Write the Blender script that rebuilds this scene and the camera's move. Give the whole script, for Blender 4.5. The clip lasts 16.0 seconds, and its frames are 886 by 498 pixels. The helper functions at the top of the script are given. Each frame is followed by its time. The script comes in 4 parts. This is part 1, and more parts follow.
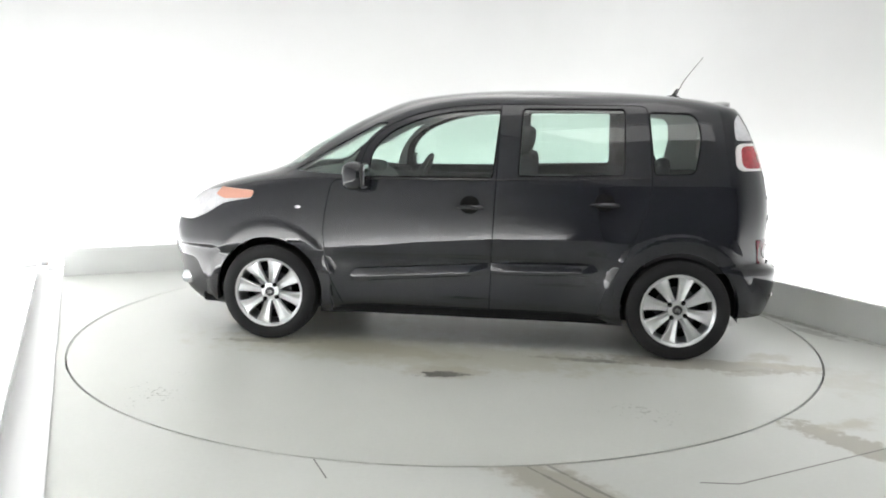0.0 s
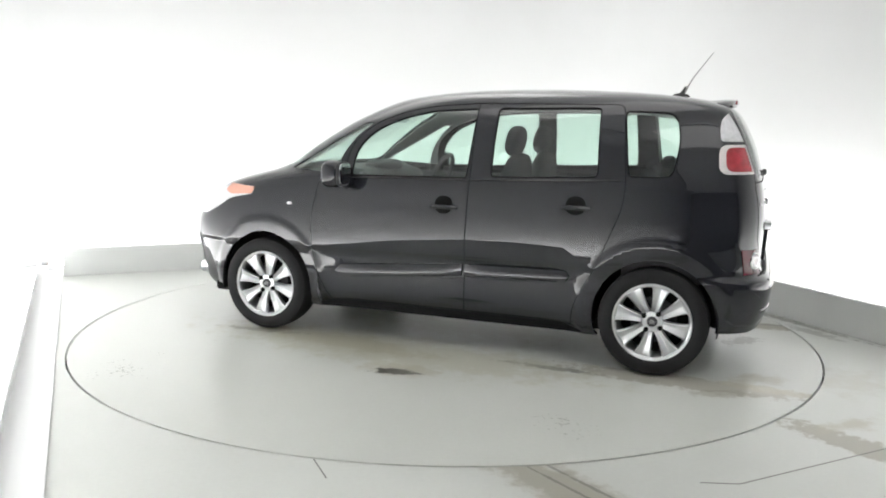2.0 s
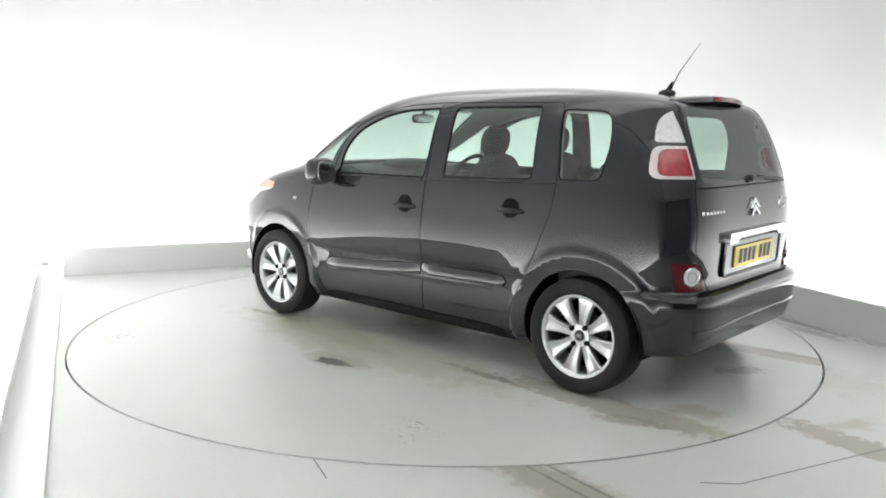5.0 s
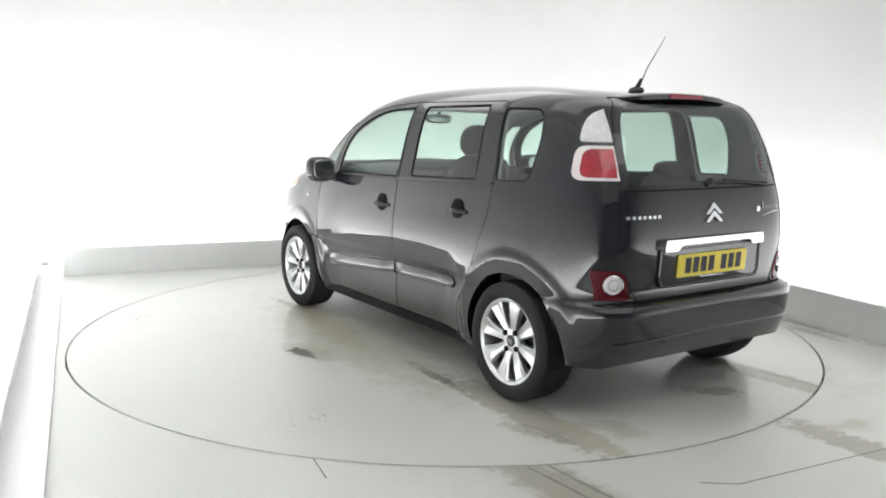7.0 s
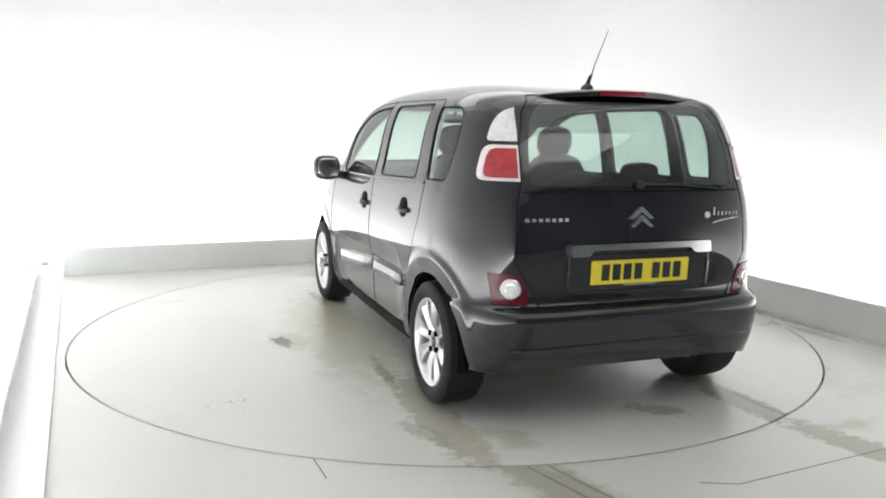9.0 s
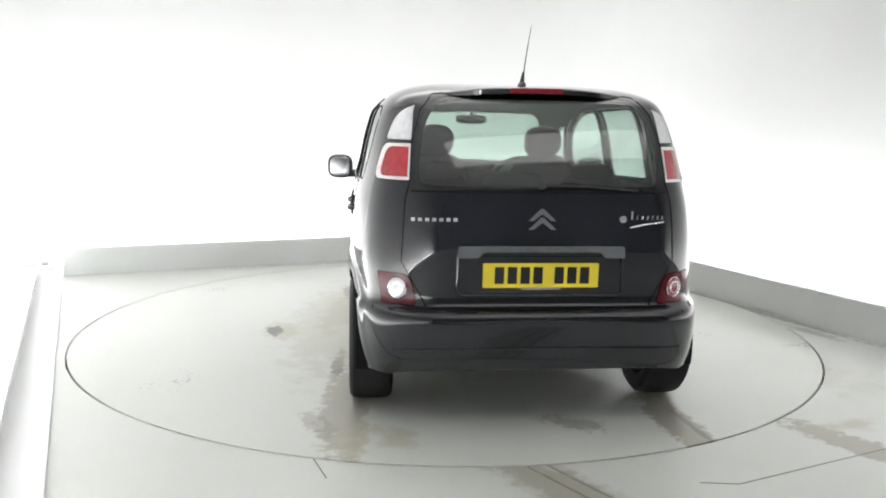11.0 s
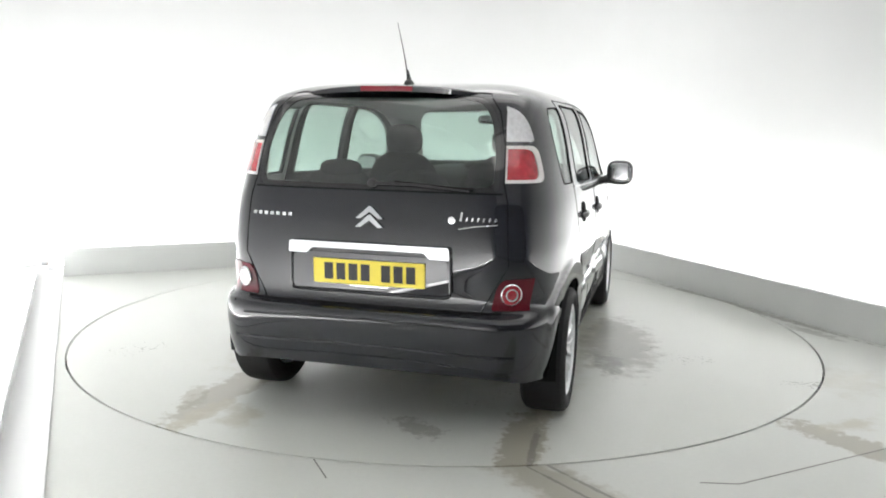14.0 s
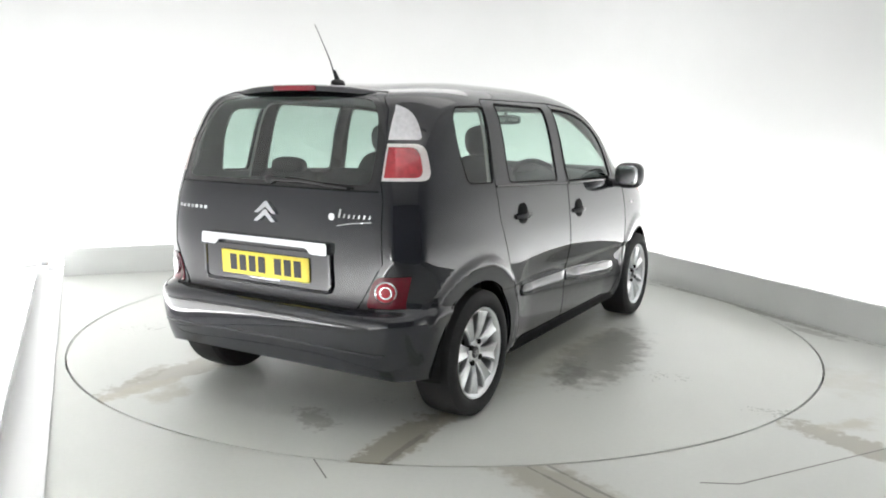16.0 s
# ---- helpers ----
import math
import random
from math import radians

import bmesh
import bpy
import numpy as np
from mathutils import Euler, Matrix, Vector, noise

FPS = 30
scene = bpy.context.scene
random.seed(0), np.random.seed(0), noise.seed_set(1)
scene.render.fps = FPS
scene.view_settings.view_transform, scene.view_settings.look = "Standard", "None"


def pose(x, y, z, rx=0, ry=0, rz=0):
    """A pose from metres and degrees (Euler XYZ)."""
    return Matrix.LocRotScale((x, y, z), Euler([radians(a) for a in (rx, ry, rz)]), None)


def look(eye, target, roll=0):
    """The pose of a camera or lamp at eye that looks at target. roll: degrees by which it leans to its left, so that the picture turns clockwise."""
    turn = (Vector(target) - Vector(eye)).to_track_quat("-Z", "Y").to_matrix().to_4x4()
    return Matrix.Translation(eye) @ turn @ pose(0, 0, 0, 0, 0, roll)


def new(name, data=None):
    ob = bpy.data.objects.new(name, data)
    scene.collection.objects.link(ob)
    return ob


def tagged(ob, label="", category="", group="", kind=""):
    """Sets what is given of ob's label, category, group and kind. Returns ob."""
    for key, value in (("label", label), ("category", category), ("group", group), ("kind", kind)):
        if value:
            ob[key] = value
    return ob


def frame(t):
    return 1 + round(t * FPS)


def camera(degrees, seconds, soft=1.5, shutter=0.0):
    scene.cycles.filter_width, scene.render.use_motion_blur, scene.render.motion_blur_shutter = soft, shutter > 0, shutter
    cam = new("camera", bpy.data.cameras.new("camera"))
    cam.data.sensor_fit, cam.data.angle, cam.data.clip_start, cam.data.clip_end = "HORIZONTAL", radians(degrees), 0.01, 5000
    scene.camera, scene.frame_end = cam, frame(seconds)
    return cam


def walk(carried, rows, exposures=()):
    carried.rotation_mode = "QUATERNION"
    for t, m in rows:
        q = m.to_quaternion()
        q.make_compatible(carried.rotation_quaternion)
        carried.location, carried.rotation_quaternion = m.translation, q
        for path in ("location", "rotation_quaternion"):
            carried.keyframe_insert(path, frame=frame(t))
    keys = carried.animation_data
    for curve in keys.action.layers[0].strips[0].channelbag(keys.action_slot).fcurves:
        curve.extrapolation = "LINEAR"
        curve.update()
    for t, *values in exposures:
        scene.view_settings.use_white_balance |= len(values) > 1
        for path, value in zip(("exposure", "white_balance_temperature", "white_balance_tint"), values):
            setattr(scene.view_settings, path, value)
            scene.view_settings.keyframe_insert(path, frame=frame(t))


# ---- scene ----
from mathutils.bvhtree import BVHTree
from mathutils.interpolate import poly_3d_calc

# ---------- camera ----------
cam = camera(56.78, 16.0, soft=1.9)
EYE = Vector((0.0, -5.618, 1.398))
PAN, TILT, ROLL = radians(-0.22), radians(8.775), 0.977
AIM = EYE + Vector((math.sin(PAN) * math.cos(TILT), math.cos(PAN) * math.cos(TILT), -math.sin(TILT)))
CAM_POSE = look(EYE, AIM, ROLL)
walk(cam, [(0.0, CAM_POSE), (16.0, CAM_POSE)])
scene.view_settings.exposure = 0.0

ROOM = pose(0, 0, 0, 0, 0, 24.2)      # the booth stands turned against the camera

# ---------- world and light ----------
world = bpy.data.worlds.new("world")
scene.world = world
world.use_nodes = True
world.node_tree.nodes["Background"].inputs[0].default_value = (0.9, 0.95, 1.0, 1)
world.node_tree.nodes["Background"].inputs[1].default_value = 0.02
STRIP_POWER = 15.0
TROUGH_POWER = 15.0
PANEL_POWER = 1.1


# ---------- materials ----------
def nodes_of(name):
    m = bpy.data.materials.new(name)
    m.use_nodes = True
    nt = m.node_tree
    return m, nt, nt.nodes["Principled BSDF"]


def simple(name, color, rough=0.5, metal=0.0, coat=0.0, vary=0.12, scale=30.0, bump=0.0, bump_scale=200.0, spec=0.5):
    """Principled surface with a two-scale colour and roughness variation."""
    m, nt, b = nodes_of(name)
    tc = nt.nodes.new("ShaderNodeTexCoord")
    n1 = nt.nodes.new("ShaderNodeTexNoise")
    n1.inputs["Scale"].default_value = scale
    n1.inputs["Detail"].default_value = 6
    nt.links.new(tc.outputs["Object"], n1.inputs["Vector"])
    n2 = nt.nodes.new("ShaderNodeTexNoise")
    n2.inputs["Scale"].default_value = scale * 0.12
    n2.inputs["Detail"].default_value = 3
    nt.links.new(tc.outputs["Object"], n2.inputs["Vector"])
    add = nt.nodes.new("ShaderNodeMath")
    add.operation = "ADD"
    nt.links.new(n1.outputs["Fac"], add.inputs[0])
    nt.links.new(n2.outputs["Fac"], add.inputs[1])
    ramp = nt.nodes.new("ShaderNodeMapRange")
    ramp.inputs["From Min"].default_value, ramp.inputs["From Max"].default_value = 0.6, 1.4
    ramp.inputs["To Min"].default_value, ramp.inputs["To Max"].default_value = 1 - vary, 1 + vary
    nt.links.new(add.outputs[0], ramp.inputs["Value"])
    mul = nt.nodes.new("ShaderNodeVectorMath")
    mul.operation = "SCALE"
    mul.inputs[0].default_value = color[:3]
    nt.links.new(ramp.outputs[0], mul.inputs["Scale"])
    nt.links.new(mul.outputs[0], b.inputs["Base Color"])
    rr = nt.nodes.new("ShaderNodeMath")
    rr.operation = "MULTIPLY"
    rr.inputs[1].default_value = rough
    nt.links.new(ramp.outputs[0], rr.inputs[0])
    nt.links.new(rr.outputs[0], b.inputs["Roughness"])
    b.inputs["Metallic"].default_value = metal
    b.inputs["Coat Weight"].default_value = coat
    b.inputs["Coat Roughness"].default_value = 0.03
    b.inputs["Specular IOR Level"].default_value = spec
    if bump:
        n3 = nt.nodes.new("ShaderNodeTexNoise")
        n3.inputs["Scale"].default_value = bump_scale
        nt.links.new(tc.outputs["Object"], n3.inputs["Vector"])
        bp = nt.nodes.new("ShaderNodeBump")
        bp.inputs["Strength"].default_value = bump
        bp.inputs["Distance"].default_value = 0.002
        nt.links.new(n3.outputs["Fac"], bp.inputs["Height"])
        nt.links.new(bp.outputs[0], b.inputs["Normal"])
    return m


def glow(name, color, power):
    m, nt, b = nodes_of(name)
    b.inputs["Base Color"].default_value = (0.9, 0.9, 0.9, 1)
    b.inputs["Emission Color"].default_value = (*color, 1)
    b.inputs["Emission Strength"].default_value = power
    return m


def clear(name, tint, gloss=0.06, rough=0.0):
    """Thin pane: tinted see-through with a Fresnel gloss."""
    m, nt, b = nodes_of(name)
    nt.nodes.remove(b)
    out = nt.nodes["Material Output"]
    tr = nt.nodes.new("ShaderNodeBsdfTransparent")
    tr.inputs[0].default_value = (*tint, 1)
    gl = nt.nodes.new("ShaderNodeBsdfGlossy")
    gl.inputs["Roughness"].default_value = rough
    lw = nt.nodes.new("ShaderNodeLayerWeight")
    lw.inputs["Blend"].default_value = 0.5
    pw = nt.nodes.new("ShaderNodeMath")
    pw.operation = "POWER"
    pw.inputs[1].default_value = 5.0
    nt.links.new(lw.outputs["Facing"], pw.inputs[0])
    fr = nt.nodes.new("ShaderNodeMapRange")
    fr.inputs["To Min"].default_value, fr.inputs["To Max"].default_value = gloss, 1.0
    nt.links.new(pw.outputs[0], fr.inputs["Value"])
    mx = nt.nodes.new("ShaderNodeMixShader")
    nt.links.new(fr.outputs[0], mx.inputs[0])
    nt.links.new(tr.outputs[0], mx.inputs[1])
    nt.links.new(gl.outputs[0], mx.inputs[2])
    nt.links.new(mx.outputs[0], out.inputs["Surface"])
    return m


def stain_nodes(nt, tc, cx, cy, rx, ry, ang, seed, thresh):
    """A blot of its own shape: an ellipse in the floor's plane broken up by noise; returns its 0..1 socket."""
    mp = nt.nodes.new("ShaderNodeMapping")
    mp.vector_type = "TEXTURE"
    mp.inputs["Location"].default_value = (cx, cy, 0)
    mp.inputs["Rotation"].default_value = (0, 0, radians(ang))
    mp.inputs["Scale"].default_value = (rx, ry, 1)
    nt.links.new(tc.outputs["Object"], mp.inputs["Vector"])
    ln = nt.nodes.new("ShaderNodeVectorMath")
    ln.operation = "LENGTH"
    nt.links.new(mp.outputs[0], ln.inputs[0])
    ns = nt.nodes.new("ShaderNodeTexNoise")
    ns.noise_dimensions = "4D"
    ns.inputs["W"].default_value = seed
    ns.inputs["Scale"].default_value = 15.0 if min(rx, ry) < 0.16 else 8.0
    ns.inputs["Detail"].default_value = 8
    ns.inputs["Roughness"].default_value = 0.65
    nt.links.new(tc.outputs["Object"], ns.inputs["Vector"])
    ad = nt.nodes.new("ShaderNodeMath")
    ad.operation = "MULTIPLY_ADD"
    ad.inputs[1].default_value = 1.9
    nt.links.new(ns.outputs["Fac"], ad.inputs[0])
    nt.links.new(ln.outputs["Value"], ad.inputs[2])
    mr = nt.nodes.new("ShaderNodeMapRange")
    mr.interpolation_type = "SMOOTHSTEP"
    mr.inputs["From Min"].default_value, mr.inputs["From Max"].default_value = thresh, thresh - (0.32 if min(rx, ry) < 0.16 else 0.5)
    nt.links.new(ad.outputs[0], mr.inputs["Value"])
    return mr.outputs[0]


def floor_paint(name, color, stains, rough):
    """Grey floor paint with scuffs and single stains (x, y, rx, ry, angle, seed, threshold, colour, weight)."""
    m, nt, b = nodes_of(name)
    tc = nt.nodes.new("ShaderNodeTexCoord")
    big = nt.nodes.new("ShaderNodeTexNoise")
    big.inputs["Scale"].default_value, big.inputs["Detail"].default_value = 0.9, 5
    fine = nt.nodes.new("ShaderNodeTexNoise")
    fine.inputs["Scale"].default_value, fine.inputs["Detail"].default_value = 45, 8
    for n in (big, fine):
        nt.links.new(tc.outputs["Object"], n.inputs["Vector"])
    sm = nt.nodes.new("ShaderNodeMath")
    sm.operation = "MULTIPLY_ADD"
    sm.inputs[1].default_value = 0.35
    nt.links.new(fine.outputs["Fac"], sm.inputs[0])
    nt.links.new(big.outputs["Fac"], sm.inputs[2])
    mr = nt.nodes.new("ShaderNodeMapRange")
    mr.inputs["From Min"].default_value, mr.inputs["From Max"].default_value = 0.4, 0.95
    mr.inputs["To Min"].default_value, mr.inputs["To Max"].default_value = 0.90, 1.05
    nt.links.new(sm.outputs[0], mr.inputs["Value"])
    base = nt.nodes.new("ShaderNodeVectorMath")
    base.operation = "SCALE"
    base.inputs[0].default_value = color
    nt.links.new(mr.outputs[0], base.inputs["Scale"])
    col = base.outputs[0]
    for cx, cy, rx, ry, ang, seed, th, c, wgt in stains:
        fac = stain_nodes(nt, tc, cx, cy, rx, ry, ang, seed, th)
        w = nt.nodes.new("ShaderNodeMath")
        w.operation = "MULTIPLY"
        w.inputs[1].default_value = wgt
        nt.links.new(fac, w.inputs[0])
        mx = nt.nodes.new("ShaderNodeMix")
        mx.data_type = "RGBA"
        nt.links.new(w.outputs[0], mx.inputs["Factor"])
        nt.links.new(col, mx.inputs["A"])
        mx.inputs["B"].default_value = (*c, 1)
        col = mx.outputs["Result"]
    nt.links.new(col, b.inputs["Base Color"])
    rr = nt.nodes.new("ShaderNodeMapRange")
    rr.inputs["From Min"].default_value, rr.inputs["From Max"].default_value = 0.3, 0.9
    rr.inputs["To Min"].default_value, rr.inputs["To Max"].default_value = rough * 0.75, rough * 1.3
    nt.links.new(sm.outputs[0], rr.inputs["Value"])
    nt.links.new(rr.outputs[0], b.inputs["Roughness"])
    bp = nt.nodes.new("ShaderNodeBump")
    bp.inputs["Strength"].default_value, bp.inputs["Distance"].default_value = 0.06, 0.002
    nt.links.new(fine.outputs["Fac"], bp.inputs["Height"])
    nt.links.new(bp.outputs[0], b.inputs["Normal"])
    return m


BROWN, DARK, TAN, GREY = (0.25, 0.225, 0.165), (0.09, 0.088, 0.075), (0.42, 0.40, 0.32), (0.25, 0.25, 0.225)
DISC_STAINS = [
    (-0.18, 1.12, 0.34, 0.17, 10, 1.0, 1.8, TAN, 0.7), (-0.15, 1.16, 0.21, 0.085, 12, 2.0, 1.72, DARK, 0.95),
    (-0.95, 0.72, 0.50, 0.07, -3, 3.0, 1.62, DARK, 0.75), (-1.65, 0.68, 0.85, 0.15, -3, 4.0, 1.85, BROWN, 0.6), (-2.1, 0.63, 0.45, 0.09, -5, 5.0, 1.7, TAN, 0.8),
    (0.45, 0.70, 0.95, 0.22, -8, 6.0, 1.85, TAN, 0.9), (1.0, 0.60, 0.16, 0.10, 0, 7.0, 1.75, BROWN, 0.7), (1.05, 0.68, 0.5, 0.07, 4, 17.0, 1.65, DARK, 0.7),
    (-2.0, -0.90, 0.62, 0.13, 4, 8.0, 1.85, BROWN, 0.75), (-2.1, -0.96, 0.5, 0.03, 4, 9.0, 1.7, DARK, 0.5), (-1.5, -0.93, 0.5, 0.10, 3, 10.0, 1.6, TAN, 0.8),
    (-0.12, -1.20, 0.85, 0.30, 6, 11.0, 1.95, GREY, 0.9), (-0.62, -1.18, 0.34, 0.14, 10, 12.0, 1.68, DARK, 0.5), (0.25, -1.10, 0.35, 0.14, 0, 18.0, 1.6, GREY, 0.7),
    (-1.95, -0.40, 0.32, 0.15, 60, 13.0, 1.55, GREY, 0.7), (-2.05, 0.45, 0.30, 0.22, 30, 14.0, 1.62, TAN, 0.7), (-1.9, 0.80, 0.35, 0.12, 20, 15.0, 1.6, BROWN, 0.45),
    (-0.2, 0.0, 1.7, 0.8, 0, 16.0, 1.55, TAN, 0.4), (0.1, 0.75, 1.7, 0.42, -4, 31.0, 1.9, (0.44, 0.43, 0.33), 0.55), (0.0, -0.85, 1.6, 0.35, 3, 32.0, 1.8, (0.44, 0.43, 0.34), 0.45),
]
FLOOR_STAINS = [
    (-0.60, -2.75, 0.19, 0.9, 12, 21.0, 1.9, BROWN, 0.65), (-0.50, -2.75, 0.016, 0.9, 12, 22.0, 1.7, DARK, 0.6), (-0.58, -2.75, 0.014, 0.9, 12, 23.0, 1.7, DARK, 0.6),
    (0.84, -2.75, 0.15, 0.75, 10, 24.0, 1.75, BROWN, 0.65), (1.0, -2.5, 0.45, 0.16, 0, 25.0, 1.55, TAN, 0.7),
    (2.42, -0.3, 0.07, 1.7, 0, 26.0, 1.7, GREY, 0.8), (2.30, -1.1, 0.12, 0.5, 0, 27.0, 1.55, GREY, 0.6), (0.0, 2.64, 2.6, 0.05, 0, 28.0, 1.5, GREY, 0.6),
    (1.6, -2.0, 0.7, 0.5, 30, 29.0, 1.5, TAN, 0.35),
]
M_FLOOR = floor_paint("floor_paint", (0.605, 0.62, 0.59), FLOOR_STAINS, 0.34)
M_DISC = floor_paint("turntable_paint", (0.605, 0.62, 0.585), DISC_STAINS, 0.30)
M_WALL = simple("white_wall_paint", (0.77, 0.775, 0.775), 0.75, vary=0.015, scale=2.0)
M_PLINTH = simple("plinth_paint", (0.62, 0.63, 0.62), 0.45, vary=0.03, scale=5.0)
M_PIT = simple("dark_pit", (0.012, 0.012, 0.012), 0.9, spec=0.1)
M_JOINT = simple("joint_filler", (0.22, 0.22, 0.21), 0.8)
M_DARKWALL = simple("grey_shutter", (0.16, 0.165, 0.17), 0.6, vary=0.05, scale=3)
M_STRIP = glow("strip_light", (1.0, 0.995, 0.99), STRIP_POWER)
M_TROUGH = glow("trough_diffuser", (1.0, 0.995, 0.99), TROUGH_POWER)
M_PANEL = glow("light_panel", (1.0, 0.985, 0.96), PANEL_POWER)
M_PAINT = simple("black_car_paint", (0.011, 0.012, 0.017), 0.30, coat=1.0, vary=0.05, scale=400, spec=0.05)
M_PAINT.node_tree.nodes["Principled BSDF"].inputs["Coat IOR"].default_value = 1.61
M_PLASTIC = simple("black_plastic", (0.018, 0.018, 0.019), 0.42, vary=0.1, scale=200, bump=0.15)
M_GLOSSBLK = simple("gloss_black_trim", (0.01, 0.01, 0.011), 0.12, coat=0.6, vary=0.05)
M_RUBBER = simple("tyre_rubber", (0.017, 0.017, 0.018), 0.66, vary=0.2, scale=60, bump=0.2, spec=0.22)
M_SEAL = simple("rubber_seal", (0.006, 0.006, 0.006), 0.7, spec=0.12)
M_ALLOY = simple("silver_alloy", (0.66, 0.67, 0.68), 0.30, metal=0.85, vary=0.08, scale=40)
M_DARKMETAL = simple("brake_metal", (0.06, 0.06, 0.065), 0.55, metal=0.5)
M_CHROME = simple("chrome", (0.70, 0.71, 0.73), 0.13, metal=1.0, vary=0.05, scale=25)
M_SEAT = simple("dark_seat_fabric", (0.022, 0.023, 0.026), 0.85, vary=0.2, scale=60, spec=0.25)
M_LINING = simple("light_grey_lining", (0.34, 0.34, 0.33), 0.9, vary=0.06, scale=90, bump=0.15)
M_TRIM = simple("dark_interior_plastic", (0.03, 0.031, 0.033), 0.6, vary=0.1, scale=80)
M_GLASS = clear("tinted_glass", (0.75, 0.88, 0.82), 0.12)
M_REARGLASS = clear("rear_tinted_glass", (0.53, 0.63, 0.59), 0.13)
M_CLEARLENS = clear("clear_lens", (0.92, 0.94, 0.95))
M_RED = simple("red_lens", (0.40, 0.022, 0.035), 0.12, coat=0.8, vary=0.45, scale=30)
M_DARKRED = simple("dark_red_lens", (0.085, 0.004, 0.010), 0.16, coat=0.25, vary=0.25, scale=40, spec=0.3)
M_RIMLENS = simple("frosted_lamp_rim", (0.72, 0.66, 0.66), 0.2, coat=0.7, vary=0.1, scale=60)
M_STOPLENS = simple("deep_red_lens", (0.20, 0.010, 0.02), 0.15, coat=0.8)
M_WHITELENS = simple("frosted_white_lens", (0.66, 0.63, 0.645), 0.2, coat=0.6, vary=0.18, scale=60)
M_GREYLENS = simple("clear_grey_lens", (0.66, 0.66, 0.68), 0.15, coat=0.8, vary=0.22, scale=50)
M_ORANGE = simple("orange_lens", (0.72, 0.36, 0.27), 0.15, coat=0.8, vary=0.06)
M_YELLOW = simple("yellow_plate", (0.80, 0.65, 0.045), 0.4, vary=0.05)
M_INK = simple("black_ink", (0.012, 0.012, 0.012), 0.5)
M_SILVERINK = simple("silver_lettering", (0.75, 0.76, 0.77), 0.25, metal=0.7)


# ---------- small builders ----------
def mesh_of(name, bm, material, smooth=True):
    me = bpy.data.meshes.new(name)
    bmesh.ops.recalc_face_normals(bm, faces=bm.faces)
    for f in bm.faces:
        f.smooth = smooth
    bm.to_mesh(me)
    bm.free()
    me.materials.append(material)
    return me


def part(name, bm, material, parent, label="", smooth=True, sharp=35):
    me = mesh_of(name, bm, material, smooth)
    if smooth and sharp:
        me.set_sharp_from_angle(angle=radians(sharp))
    ob = new(name, me)
    ob.parent = parent
    return tagged(ob, label)


def box_bm(sx, sy, sz, at=(0, 0, 0), bevel=0.0, seg=2, bm=None, rot=None):
    bm = bm or bmesh.new()
    m = Matrix.Translation(at) @ (rot or Matrix()) @ Matrix.Diagonal((sx, sy, sz, 1))
    vs = bmesh.ops.create_cube(bm, size=1, matrix=m)["verts"]
    if bevel:
        es = list({e for v in vs for e in v.link_edges})
        bmesh.ops.bevel(bm, geom=es, offset=bevel, segments=seg, affect="EDGES", profile=0.6)
    return bm


def lathe(profile, axis="y", seg=48, at=(0, 0, 0), bm=None):
    """Revolve (radius, along) pairs round an axis through at."""
    bm = bm or bmesh.new()
    rings = []
    for r, d in profile:
        ring = []
        for i in range(seg):
            a = 2 * math.pi * i / seg
            u, w = r * math.cos(a), r * math.sin(a)
            p = {"y": (u, d, w), "x": (d, u, w), "z": (u, w, d)}[axis]
            ring.append(bm.verts.new(Vector(at) + Vector(p)))
        rings.append(ring)
    for a, b in zip(rings, rings[1:]):
        for i in range(seg):
            bm.faces.new((a[i], a[(i + 1) % seg], b[(i + 1) % seg], b[i]))
    return bm


def tube(points, radius, seg=8, bm=None, taper=None):
    """A round bar along points."""
    bm = bm or bmesh.new()
    pts = [Vector(p) for p in points]
    rings = []
    for i, p in enumerate(pts):
        d = (pts[min(i + 1, len(pts) - 1)] - pts[max(i - 1, 0)]).normalized()
        u = d.orthogonal().normalized() if abs(d.z) > 0.9 else d.cross(Vector((0, 0, 1))).normalized()
        w = d.cross(u)
        r = radius if taper is None else radius + (taper - radius) * i / (len(pts) - 1)
        rings.append([bm.verts.new(p + r * (math.cos(a) * u + math.sin(a) * w)) for a in [2 * math.pi * k / seg for k in range(seg)]])
    for a, b in zip(rings, rings[1:]):
        for k in range(seg):
            bm.faces.new((a[k], a[(k + 1) % seg], b[(k + 1) % seg], b[k]))
    bm.faces.new(rings[0])
    bm.faces.new(rings[-1][::-1])
    return bm


def prism(outline, depth, to3d, bm=None):
    """Extrude a 2D outline by depth; to3d(u, v, d) gives the place."""
    bm = bm or bmesh.new()
    a = [bm.verts.new(to3d(u, v, 0)) for u, v in outline]
    b = [bm.verts.new(to3d(u, v, depth)) for u, v in outline]
    bm.faces.new(a)
    bm.faces.new(b[::-1])
    n = len(outline)
    for i in range(n):
        bm.faces.new((a[i], b[i], b[(i + 1) % n], a[(i + 1) % n]))
    return bm


